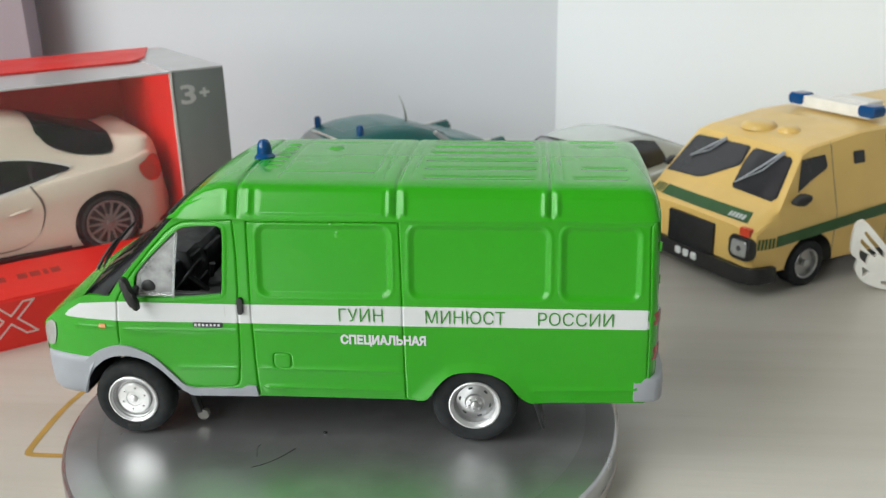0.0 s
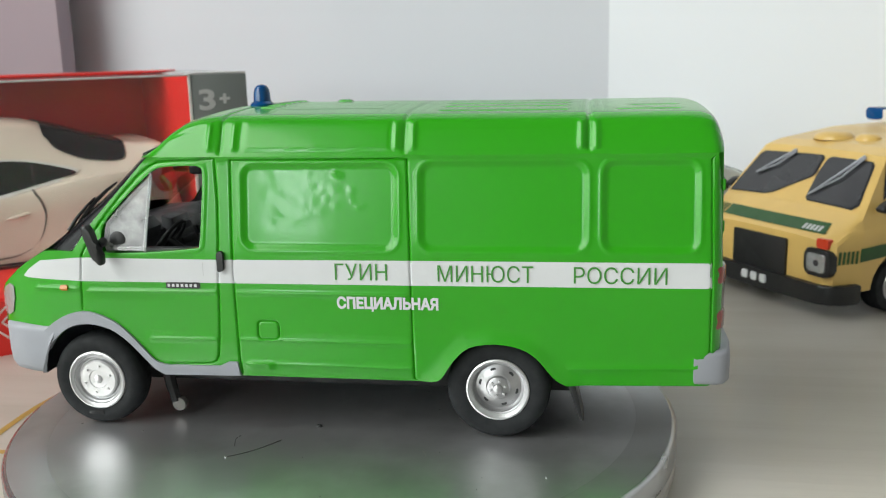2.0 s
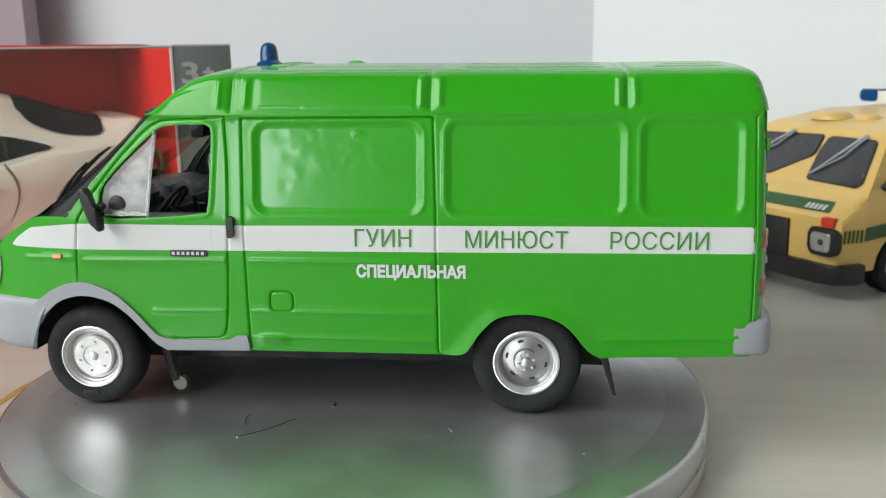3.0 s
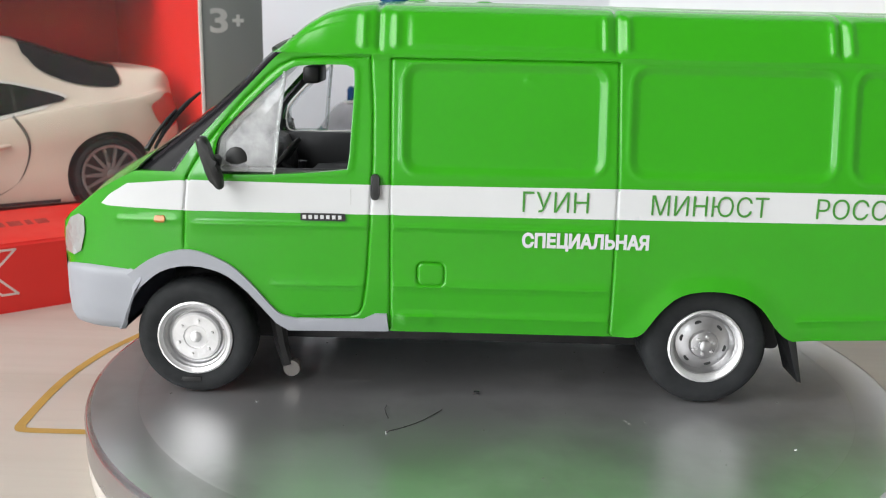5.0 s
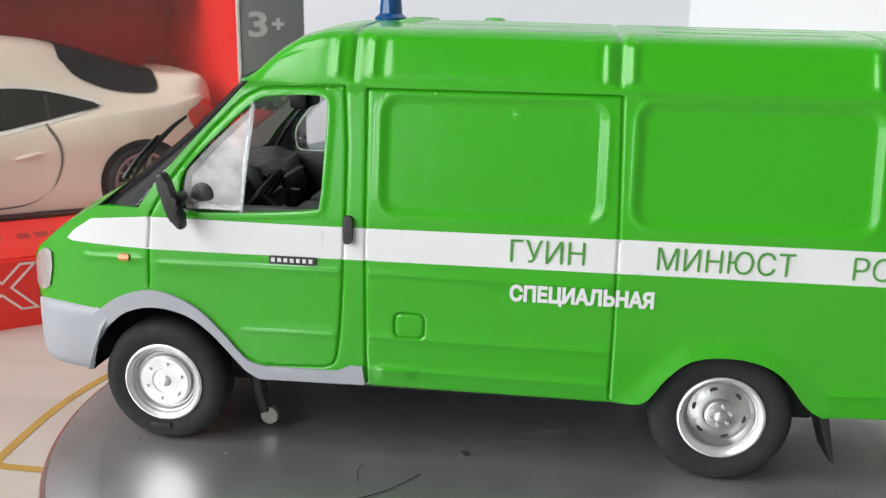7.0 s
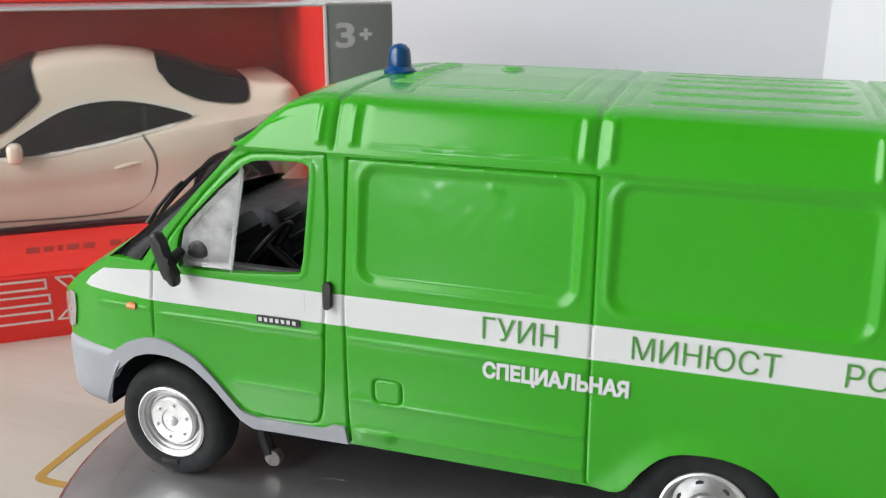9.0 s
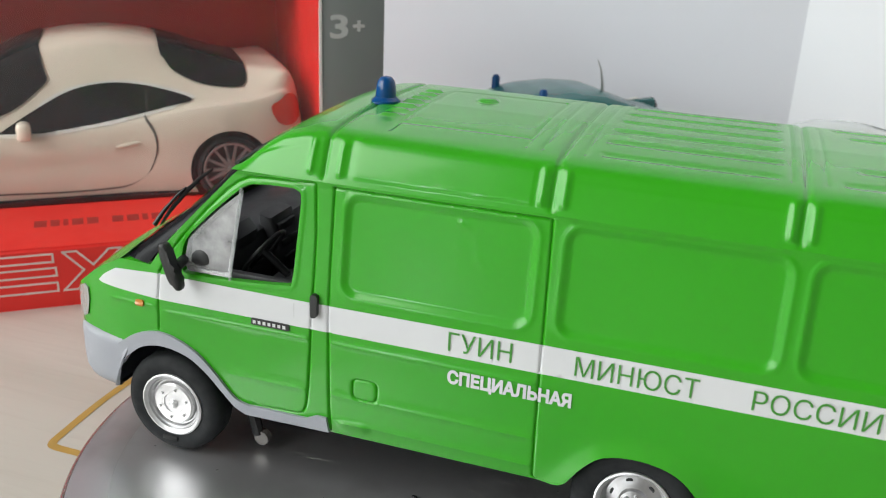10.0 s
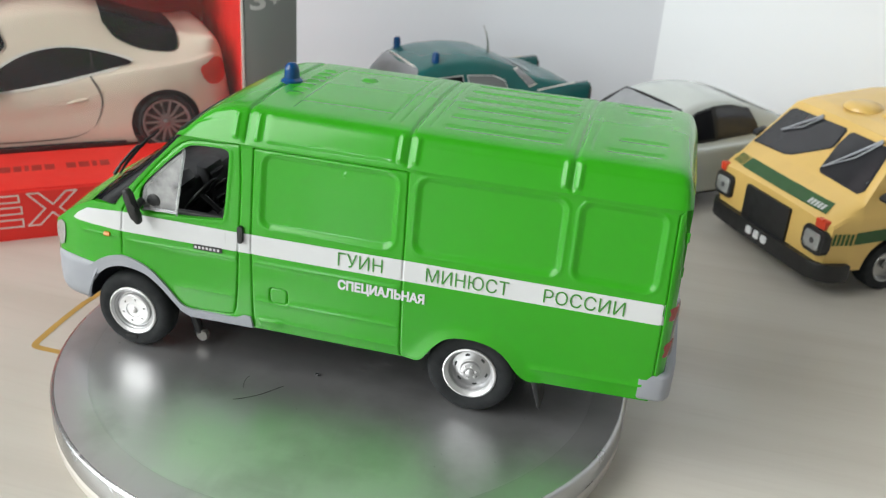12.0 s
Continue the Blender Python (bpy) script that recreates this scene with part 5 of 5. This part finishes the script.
half = [(-37.2, -13.4), (-36.2, -15.4), (-34.0, -17.8), (-27.6, -19.9), (-20.4, -20.8), (-17.4, -20.0), (-16.6, -16.0), (-16.6, -8.0)]
rw = spline([(-37.0, 0)] + half + [(-16.6, 0)] + [(x, -y) for x, y in half[::-1]], 3, True)
part("rear_window", decal(ctree, rw, from_top, 0.35, 0.8), DARKGLASS, coupe, "black rear window")
half = [(-63.6, -8.0), (-64.0, -13.0), (-63.4, -17.0), (-62.8, -18.6), (-66.5, -20.0), (-71.6, -21.3), (-79.0, -22.0), (-86.0, -20.0)]
fw = spline([(-63.2, 0)] + half + [(-89.5, 0)] + [(x, -y) for x, y in half[::-1]], 3, True)
part("windscreen", decal(ctree, fw, from_top, 0.35, 0.8), DARKGLASS, coupe, "black windscreen")
part("rear_bumper_insert", decal(ctree, [(-12, 11.2 + CZ), (12, 11.2 + CZ), (13, 15.5 + CZ), (-13, 15.5 + CZ)], from_rear, 0.15, 1.2), BLACK, coupe)

# ---- yellow angular van ----
RAFM = pose(149.4 * MM, 89.6 * MM, TABLE_Z * MM, 0, 0, 32.2)
raf = thing("toy_security_van", RAFM, "yellow angular toy van with green bands and a blue light bar", "toy van")
ST = [  # x, sill z, half width at sill, at waist, top edge half width, top z
    (1.0, 8.5, 21.5, 22.6, 22.0, 19.8), (2.2, 7.5, 23.6, 24.4, 22.8, 20.6), (9.6, 7.0, 24.8, 25.6, 24.3, 25.8), (20.0, 7.0, 25.0, 25.6, 20.6, 39.2), (24.0, 7.0, 25.0, 25.6, 19.9, 40.6), (44.0, 7.0, 25.0, 25.6, 19.8, 43.0), (112.0, 7.0, 25.0, 25.6, 19.8, 43.8), (115.0, 8.0, 24.4, 25.0, 19.2, 42.0)]


def raf_section(x):
    xx = [s[0] for s in ST]
    lo, ws, wm, wt, top = (float(np.interp(x, xx, [s[k] for s in ST])) for k in range(1, 6))
    waist = min(22.0, top - 1.2)
    pts = [(ws, lo), (ws + 0.1, lo + 1), ((ws + wm) / 2, (lo + waist) / 2), (wm, waist - 0.5), (wm - 0.35, waist + 0.4)]
    n = 6
    pts += [(wm - 0.35 + (wt + 0.5 - wm + 0.35) * k / n, waist + 0.4 + (top - 0.6 - waist - 0.4) * k / n) for k in range(1, n + 1)]
    pts += [(wt - 0.4, top), (wt * 0.7, top + 0.35), (wt * 0.35, top + 0.5), (0, top + 0.55)]
    counts = [1, 3, 3, 1] + [2] * n + [1, 3, 4, 4]
    dense = []
    for (a, b), k in zip(zip(pts, pts[1:]), counts):
        dense += [(a[0] + (b[0] - a[0]) * j / k, a[1] + (b[1] - a[1]) * j / k) for j in range(k)]
    return dense + [pts[-1]]


rb = car_loft(sorted({1.0, 1.6, 2.2, 9.6, 20.0, 24.0, 44.0, 112.0, 115.0, *np.arange(3.0, 112, 1.2).round(2)}), raf_section)
rtree = tree_of(rb)
RW1, RW2 = (22.8, 7.0), (82.0, 7.0)
cut_arches(rb, (RW1, RW2), 9.4, (16, 0))
part("body", rb, YELLOW, raf, "yellow angular van body", smooth=28)
part("underbody", block(4, 112, -19, 19, 3.5, 16, 0.6), CHASSIS, raf)
for sign in (-1, 1):
    for cx, cz in (RW1, RW2):
        car_wheel(raf, cx, sign * 24.6, cz, 7.0, sign, 4.4, 0, STEEL, 6.0)


def on_screen(outline, off, step=1.0):
    return decal(rtree, outline, raf_screen_ray, off, step)


def raf_screen_ray(y, d):
    s = d / 16.96
    w = Vector((13.4, 0, -10.4)).normalized()
    p = Vector((9.6 + 10.4 * s, y, 25.8 + 13.4 * s)) - w * 40
    return p, w


P1 = [(22.6, 1.0), (22.3, 2.6), (19.6, 13.4), (18.4, 14.4), (-1.6, 15.0), (-2.6, 14.3), (-2.9, 9.4), (-2.4, 8.5), (7.0, 2.4), (9.5, 1.6)]
P2R = [(-5.2, 2.6), (-6.2, 1.8), (-20.2, 1.4), (-21.4, 2.9), (-19.1, 13.9), (-18.0, 14.8), (-5.8, 14.8), (-4.8, 14.0), (-4.3, 10.0)]
for pane, grow in ((P1, 0), (P2R, 0)):
    cy, cd = sum(p[0] for p in pane) / len(pane), sum(p[1] for p in pane) / len(pane)
    big = [(cy + (y - cy) * 1.06, cd + (d - cd) * 1.05) for y, d in pane]
    ws = part("windscreen", on_screen(big, 0.10), BLACK, raf, "tinted windscreen pane in a black seal")
    part("pane", on_screen(pane, 0.22), RAFGLASS, ws)
for pts in (((-16.0, 16.0), (-11.5, 10), (-5.8, 3.0)), ((7.0, 15.6), (11.5, 11.5), (16.5, 7.0))):
    line = []
    for y, d in pts:
        o, w = raf_screen_ray(y, d)
        line.append(o + w * (40 - 1.1))
    wp = part("wiper", tube(line, [0.4, 0.32, 0.2], 8), GREY_TRIM, raf, "silver windscreen wiper")
    a, b = line[1], line[2]
    n = (b - a).cross(Vector((13.4, 0, -10.4))).normalized() * 2.2
    part("wiper_arm", tube([line[0] + n * 0.3, a + n * 0.7, (a + b) / 2 + n * 0.35, b], [0.25, 0.25, 0.2, 0.15], 6), GREY_TRIM, wp)
part("front_band", decal(rtree, [(17.0, 21.2), (-19.8, 21.2), (-18.8, 23.5), (17.0, 23.5)], from_front, 0.16, 1.0), DKGREEN, raf, "dark green band on the nose")
for k in range(4):
    y = 17.6 + k * 1.15
    part("band_dash", decal(rtree, [(y, 21.3), (y + 0.7, 21.3), (y + 0.7, 23.4), (y, 23.4)], from_front, 0.16, 0.8), DKGREEN, raf)
for k in range(5):
    y = -12.0 - k * 1.25
    part("mark_bar", decal(rtree, [(y, 21.5), (y - 0.9, 21.5), (y - 0.9, 22.6), (y, 22.6)], from_front, 0.26, 0.6), BOXTEXT, raf)
part("grille", prism(round_rect(-9.6, 9.8, 6.5, 18.6, 0.5), 0.2, 1.6, "x", 0.25), BLACK, raf, "flat black grille panel")
bump = spline([(9.0, 26.2), (4.5, 25.9), (1.6, 24.6), (-0.3, 21.5), (-0.8, 12), (-0.9, 0)], 4)
plan = [(x, -y) for x, y in bump] + bump[-2::-1]
part("front_bumper", prism(plan + [(8.8, 22), (8.8, -22)], 4.4, 9.2, "z", 0.5), BLACK, raf, "black wraparound bumper", smooth=45)
for k, y in enumerate((3.4, 0.0, -3.4)):
    part("mark_bar", prism(round_rect(y - 1.2, y + 1.2, 6.0, 8.2, 0.6), -1.25, -0.75, "x", 0.1), WHITE_DECAL, raf)
for sign in (-1, 1):
    y = sign * 20.2
    hl = part("headlamp", prism(round_rect(y - 4.1, y + 4.1, 11.2, 18.0, 1.6), 0.1, 2.6, "x", 0.4), BLACK, raf, "headlamp in a black surround")
    part("lens", prism(round_rect(y - 2.9, y + 2.9, 12.3, 16.9, 0.9), -0.25, 0.6, "x", 0.3), CLEAR_LENS, hl)
    part("bulb", lathe([(0, -0.4), (0.8, -0.35), (0.9, 0.2)], (0, y - 0.2, 14.6), "x", 12), STEEL_DARK, hl)
    part("indicator", prism(round_rect(y - 0.9 + sign * 2.0, y + 2.1 + sign * 1.4, 18.2, 20.6, 0.3), 0.5, 2.2, "x", 0.25), ORANGE_LENS, raf, "small red-orange indicator")
    part("side_band", decal(rtree, [(9.0, 14.6), (112, 22.2), (112, 26.0), (9.0, 18.0)], from_side(sign), 0.16, 1.2), DKGREEN, raf, "dark green band along the side")
    for k in range(5):
        x = 2.9 + k * 1.2
        part("band_dash", decal(rtree, [(x, 14.4), (x + 0.75, 14.4), (x + 0.75, 17.6), (x, 17.6)], from_side(sign), 0.16, 0.8), DKGREEN, raf)
    part("side_window", decal(rtree, [(17.0, 29.0), (22.3, 31.4), (29.0, 34.0), (29.6, 35.0), (29.0, 38.0), (19.6, 37.6), (18.4, 34.0)], from_side(sign), 0.15, 1.1), RAFGLASS, raf, "dark cab side window")
    for x in (40.0, 62.0, 84.0):
        part("side_window", decal(rtree, round_rect(x, x + 4.6, 34.0, 37.6, 0.5, 2), from_side(sign), 0.15, 1.0), RAFGLASS, raf, "small dark side window")
    part("door_mirror", prism(spline([(12.2, 27.6), (14.0, 29.0), (17.2, 29.4), (18.4, 28.4), (17.0, 26.9), (13.6, 26.6)], 3, True), *sorted((sign * 25.6, sign * 28.2)), "y", 0.5), BLACK, raf, "black door mirror", smooth=50)
    for x in (31.5, 54.0):
        part("door_seam", decal(rtree, [(x, 9), (x + 0.3, 9), (x + 0.3, 41), (x, 41)], from_side(sign), 0.05, 1.0), SEAM, raf)
bar = part("light_bar", prism(round_rect(-16.2, 14.4, 44.4, 47.8, 0.8), 52.5, 57.0, "x", 0.5), WHITEPLASTIC, raf, "white light bar with blue ends")
for sign in (-1, 1):
    part("blue_lens", prism(round_rect(*sorted((sign * 10.6 - 0.9, sign * 16.4 - 0.9)), 44.9, 48.3, 0.8), 52.2, 57.3, "x", 0.5), BLUE, bar, "blue lens")
part("speaker", block(60.5, 68, -8, 6, 44.2, 47.6, 0.8), WHITEPLASTIC, raf, "white roof unit")
for px, y, r, h in ((28.5, 4.0, 5.4, 2.2), (31.0, -5.5, 3.4, 1.9)):
    part("roof_pad", lathe([(0, 0), (r, 0), (r * 0.97, h * 0.35), (r * 0.8, h * 0.75), (r * 0.5, h * 0.95), (0, h)], (px, y, 41.4), "z", 24), YELLOW, raf)

# ---- teal saloon and silver saloon ----


def grown(poly, by):
    cx, cz = sum(p[0] for p in poly) / len(poly), sum(p[1] for p in poly) / len(poly)
    return [(x + math.copysign(by, x - cx), z + math.copysign(by, z - cz)) for x, z in poly]


def saloon(m, name, label, paint, start, L, top, shoulder, width, roofw, roof_x, glass_front, glass_rear, wheels, wheel_r, side_glass, frame_mat, rim_w=0.35):
    ob = thing(name, m, label, "toy car")

    def section(x):
        t, s, w, r = (smooth_table(k, x, 1.2) for k in (top, shoulder, width, roofw))
        s = min(s, t - 0.3)
        rise = t - s
        pts = [(w * 0.92, 5.5), (w * 0.97, 6.6), (w, 11), (w, s - 3.0), (w * 0.975, s - 0.7), (w * 0.92, s + 0.1), ((w * 0.9 + r) / 2 + 0.3, s + rise * 0.5), (r + 0.3, s + rise * 0.84), (r * 0.84, t - rise * 0.06), (r * 0.45, t - 0.1), (0, t)]
        return spline(pts, 4)
    b = car_loft(np.arange(start, L + 0.01, 0.8), section)
    tr = tree_of(b)
    cut_arches(b, [(x, wheel_r) for x in wheels], wheel_r + 1.2, (13, 0))
    part("body", b, paint, ob, smooth=50)
    part("underbody", block(start + 8, L - 6, -14, 14, 2.5, 14, 0.5), CHASSIS, ob)
    for sign in (-1, 1):
        for x in wheels:
            car_wheel(ob, x, sign * 18.6, wheel_r, wheel_r, sign, wheel_r * 0.62, 0, CHROME, 5.0)
        for k, poly in enumerate(roof_x):
            part("window_frame", decal(tr, grown(poly, rim_w), from_side(sign), 0.16, 0.7), frame_mat, ob)
            part("side_window", decal(tr, poly, from_side(sign), 0.3, 0.7), side_glass[k], ob, "side window")
    part("windscreen", decal(tr, spline(glass_front, 3, True), from_top, 0.3, 0.8), glass_mat, ob, "windscreen")
    part("rear_window", decal(tr, spline(glass_rear, 3, True), from_top, 0.3, 0.8), glass_mat, ob, "rear window")
    part("front_bumper", tube([(start + 8, -19.6, 9), (start + 3.5, -17.5, 9), (start + 1.2, -12, 9), (start + 0.6, 0, 9), (start + 1.2, 12, 9), (start + 3.5, 17.5, 9), (start + 8, 19.6, 9)], 1.3, 8), CHROME, ob)
    part("rear_bumper", tube([(L - 6, -19.6, 9), (L - 1.5, -18.5, 9), (L + 0.6, -12, 9), (L + 0.9, 0, 9), (L + 0.6, 12, 9), (L - 1.5, 18.5, 9), (L - 6, 19.6, 9)], 1.2, 8), CHROME, ob)
    return ob, tr


PALEGLASS = plain("pale_side_window", (0.20, 0.21, 0.22), 0.14, 0, 0.4)
glass_mat = plain("pale_window", (0.30, 0.31, 0.33), 0.12, 0, 0.5)
teal, ttree = saloon(pose(-6.2 * MM, 104.8 * MM, TABLE_Z * MM, 0, 0, 38.1), "toy_saloon", "dark teal vintage toy saloon with two blue roof beacons", TEAL, 6, 109,
    [(6, 14), (8, 19), (14, 22), (30, 23.5), (39.5, 24.2), (42.5, 28.5), (45.5, 32.8), (50, 34.9), (56, 36.2), (65, 36.8), (74, 36.1), (81, 33.7), (88, 30.3), (94, 28.6), (100, 27.8), (105, 26.2), (107.5, 21), (109, 14)],
    [(6, 13), (10, 20), (30, 22.5), (60, 23.0), (90, 23.4), (102, 23.0), (107, 19), (109, 13)],
    [(6, 13), (10, 17.5), (20, 20.0), (60, 20.6), (100, 20.4), (107, 19.4), (109, 17)],
    [(0, 14), (38, 17), (45, 15.8), (60, 14.8), (78, 14.6), (90, 15.8), (100, 17), (109, 14)],
    [[(47.6, 25.0), (49.6, 29.8), (61.2, 30.6), (62.2, 25.0)], [(64.0, 25.0), (63.4, 30.6), (72.5, 30.2), (76.8, 28.4), (78.4, 25.2)]],
    [(39.2, 0), (40.2, -14.5), (42.5, -16.2), (46.6, -14.4), (45.2, 0), (46.0, 14.0), (42.5, 16.2), (40.2, 14.5)],
    [(83.5, 0), (84.0, -9.5), (86.0, -11.4), (89.6, -11.0), (91.0, 0), (89.6, 11.0), (86.0, 11.4), (84.0, 9.5)], (24, 88), 7.6, (DARKGLASS, PALEGLASS), CHROME)
for sign in (-1, 1):
    fin = prism([(82, 23.0), (90, 25.2), (100, 26.8), (108.6, 27.6), (109.6, 26.6), (109.0, 17.0), (104, 16.0), (86, 20.5)], *sorted((sign * 17.6, sign * 20.4)), "y", 0.9)
    part("tail_fin", fin, TEAL, teal, "teal tail fin", smooth=50)
    part("tail_lamp", block(109.0, 110.2, *sorted((sign * 17.9, sign * 20.1)), 18.0, 25.8, 0.4), STEEL_DARK, teal)
    bc = part("beacon", lathe([(0, 0), (1.5, 0), (1.5, 0.8), (1.25, 1.0), (1.2, 4.6), (0.8, 5.4), (0, 5.6)], (51.2 - sign * 1.8, sign * 13.0, 32.0 if sign > 0 else 32.6), "z", 20), BLUE, teal, "blue roof beacon")
    part("pillar_trim", tube([(41.0, sign * 17.2, 25.0), (44.0, sign * 16.2, 28.6), (46.8, sign * 15.0, 31.6)], 0.45, 8), WHITEPLASTIC, teal)
    part("window_trim", tube([(46, sign * 18.9, 24.6), (64, sign * 19.2, 24.6), (82, sign * 19.0, 24.6)], 0.35, 6), CHROME, teal)
    quarter = [(81.0, 31.6), (83.2, 31.8), (89.0, 27.2), (86.0, 26.4)]
    part("window_frame", decal(ttree, grown(quarter, 0.4), from_side(sign), 0.2, 0.7), WHITEPLASTIC, teal)
    part("fin_trim", tube([(89, sign * 19.3, 25.3), (96, sign * 19.5, 26.5), (103, sign * 19.5, 27.4)], 0.3, 6), WHITEPLASTIC, teal)
    part("rear_quarter_window", decal(ttree, quarter, from_side(sign), 0.4, 0.7), glass_mat, teal, "pale rear quarter window")
part("screen_trim", tube([(47.6, -15.0, 31.4), (46.4, -11, 32.9), (45.6, -5, 33.4), (45.4, 0, 33.5), (45.6, 5, 33.4), (46.2, 11, 32.9), (46.8, 14.6, 31.6)], 0.4, 8), WHITEPLASTIC, teal)
part("aerial", tube([(76.6, -4, 34.8), (76.2, -4, 38.0), (75.4, -4, 41.4), (74.0, -4, 44.4)], [0.55, 0.4, 0.22, 0.14], 8), STEEL, teal, "thin roof aerial")

silver, stree = saloon(pose(79.7 * MM, 100.5 * MM, TABLE_Z * MM, 0, 0, 41.0), "toy_saloon", "pale silver-white modern toy saloon with dark windows", SILVERWHITE, 0, 106,
    [(0, 12), (2, 16), (10, 19.5), (24, 21.6), (33, 23.2), (39, 27.0), (45, 31.6), (51, 33.6), (58, 34.4), (66, 33.9), (74, 32.0), (82, 29.0), (90, 25.6), (99, 23.4), (104, 20), (106, 13)],
    [(0, 11), (4, 16.5), (24, 19.6), (50, 20.6), (80, 21.6), (100, 21.6), (106, 12)],
    [(0, 14), (4, 18.2), (20, 20.2), (60, 20.4), (95, 20.0), (103, 18), (106, 15)],
    [(0, 11), (28, 17.5), (38, 15.8), (52, 13.6), (66, 13.4), (80, 14.8), (92, 16.4), (106, 12)],
    [[(40.0, 22.0), (45.5, 27.2), (50.5, 29.7), (56.6, 30.8), (57.2, 22.6), (48, 22.2)], [(58.6, 22.8), (58.2, 30.9), (65.0, 31.0), (71.4, 29.6), (74.2, 26.6), (74.6, 24.6), (72.4, 23.8)]],
    [(33.5, 0), (34.6, -14.6), (36.4, -16.4), (45.6, -13.4), (44.4, 0), (45.6, 13.4), (36.4, 16.4), (34.6, 14.6)],
    [(70.5, 0), (71.5, -11.0), (82.0, -13.8), (86.6, -13.2), (88.0, 0), (86.6, 13.2), (82.0, 13.8), (71.5, 11.0)], (20, 82), 7.4, (DARKGLASS, RAFGLASS), BLACK, 0.8)
for sign in (-1, 1):
    part("pillar_trim", tube([(35.4, sign * 17.2, 23.8), (40, sign * 15.8, 27.2), (45.6, sign * 14.0, 30.8)], 0.5, 8), BLACK, silver)
part("screen_edge", tube([(45.8, -13.8, 31.0), (45.0, -7, 31.7), (44.6, 0, 31.9), (45.0, 7, 31.7), (45.8, 13.8, 31.0)], 0.45, 8), BLACK, silver)

# ---- white openwork piece on the table ----
wing = thing("plastic_wing", pose(199.4 * MM, 79.5 * MM, TABLE_Z * MM, 0, 0, -6), "white openwork plastic wing standing on the table", "plastic piece")
W_EDGE = spline([(-6.0, 18.6), (-4.6, 20.6), (-2.6, 20.0), (3.4, 13.2), (9.0, 7.4), (16, 4.6), (26, 3.2), (26, 0.2), (14, 0.1), (6.0, 0.15), (1.2, 1.0), (-2.6, 3.0), (-4.4, 6.2), (-4.2, 9.0), (-6.2, 11.4)], 3, True)
W_HOLES = [[(-2.9, 17.8), (2.8, 11.6), (3.2, 10.0), (2.3, 10.2), (-3.3, 17.0)], [(-3.8, 15.4), (0.9, 11.0), (0.7, 10.0), (-0.2, 10.2), (-4.1, 14.4)],
           [(-4.0, 12.4), (-1.0, 10.6), (-1.6, 7.8), (-3.6, 9.6)], [(-2.6, 7.0), (-0.4, 5.6), (-2.2, 3.8)], [(3.0, 3.0), (12.0, 1.9), (20.0, 1.8), (20.0, 1.1), (8.0, 1.3), (3.0, 2.0)]]
wpts, wtri = sheet2d(W_EDGE, W_HOLES, 1.2)
wb = bmesh.new()
for y, order in ((-0.9, 1), (0.9, -1)):
    vs = [wb.verts.new((x, y, z)) for x, z in wpts]
    for t in wtri:
        wb.faces.new([vs[i] for i in t][::order])
    if order == 1:
        fronts = vs
    else:
        rim = [e for e in wb.edges if len(e.link_faces) == 1 and e.verts[0].co.y > 0]
        twin = dict(zip(vs, fronts))
        for e in rim:
            p, q = e.verts
            wb.faces.new((p, q, twin[q], twin[p]))
part("plate", wb, WHITEPLASTIC, wing, smooth=30)
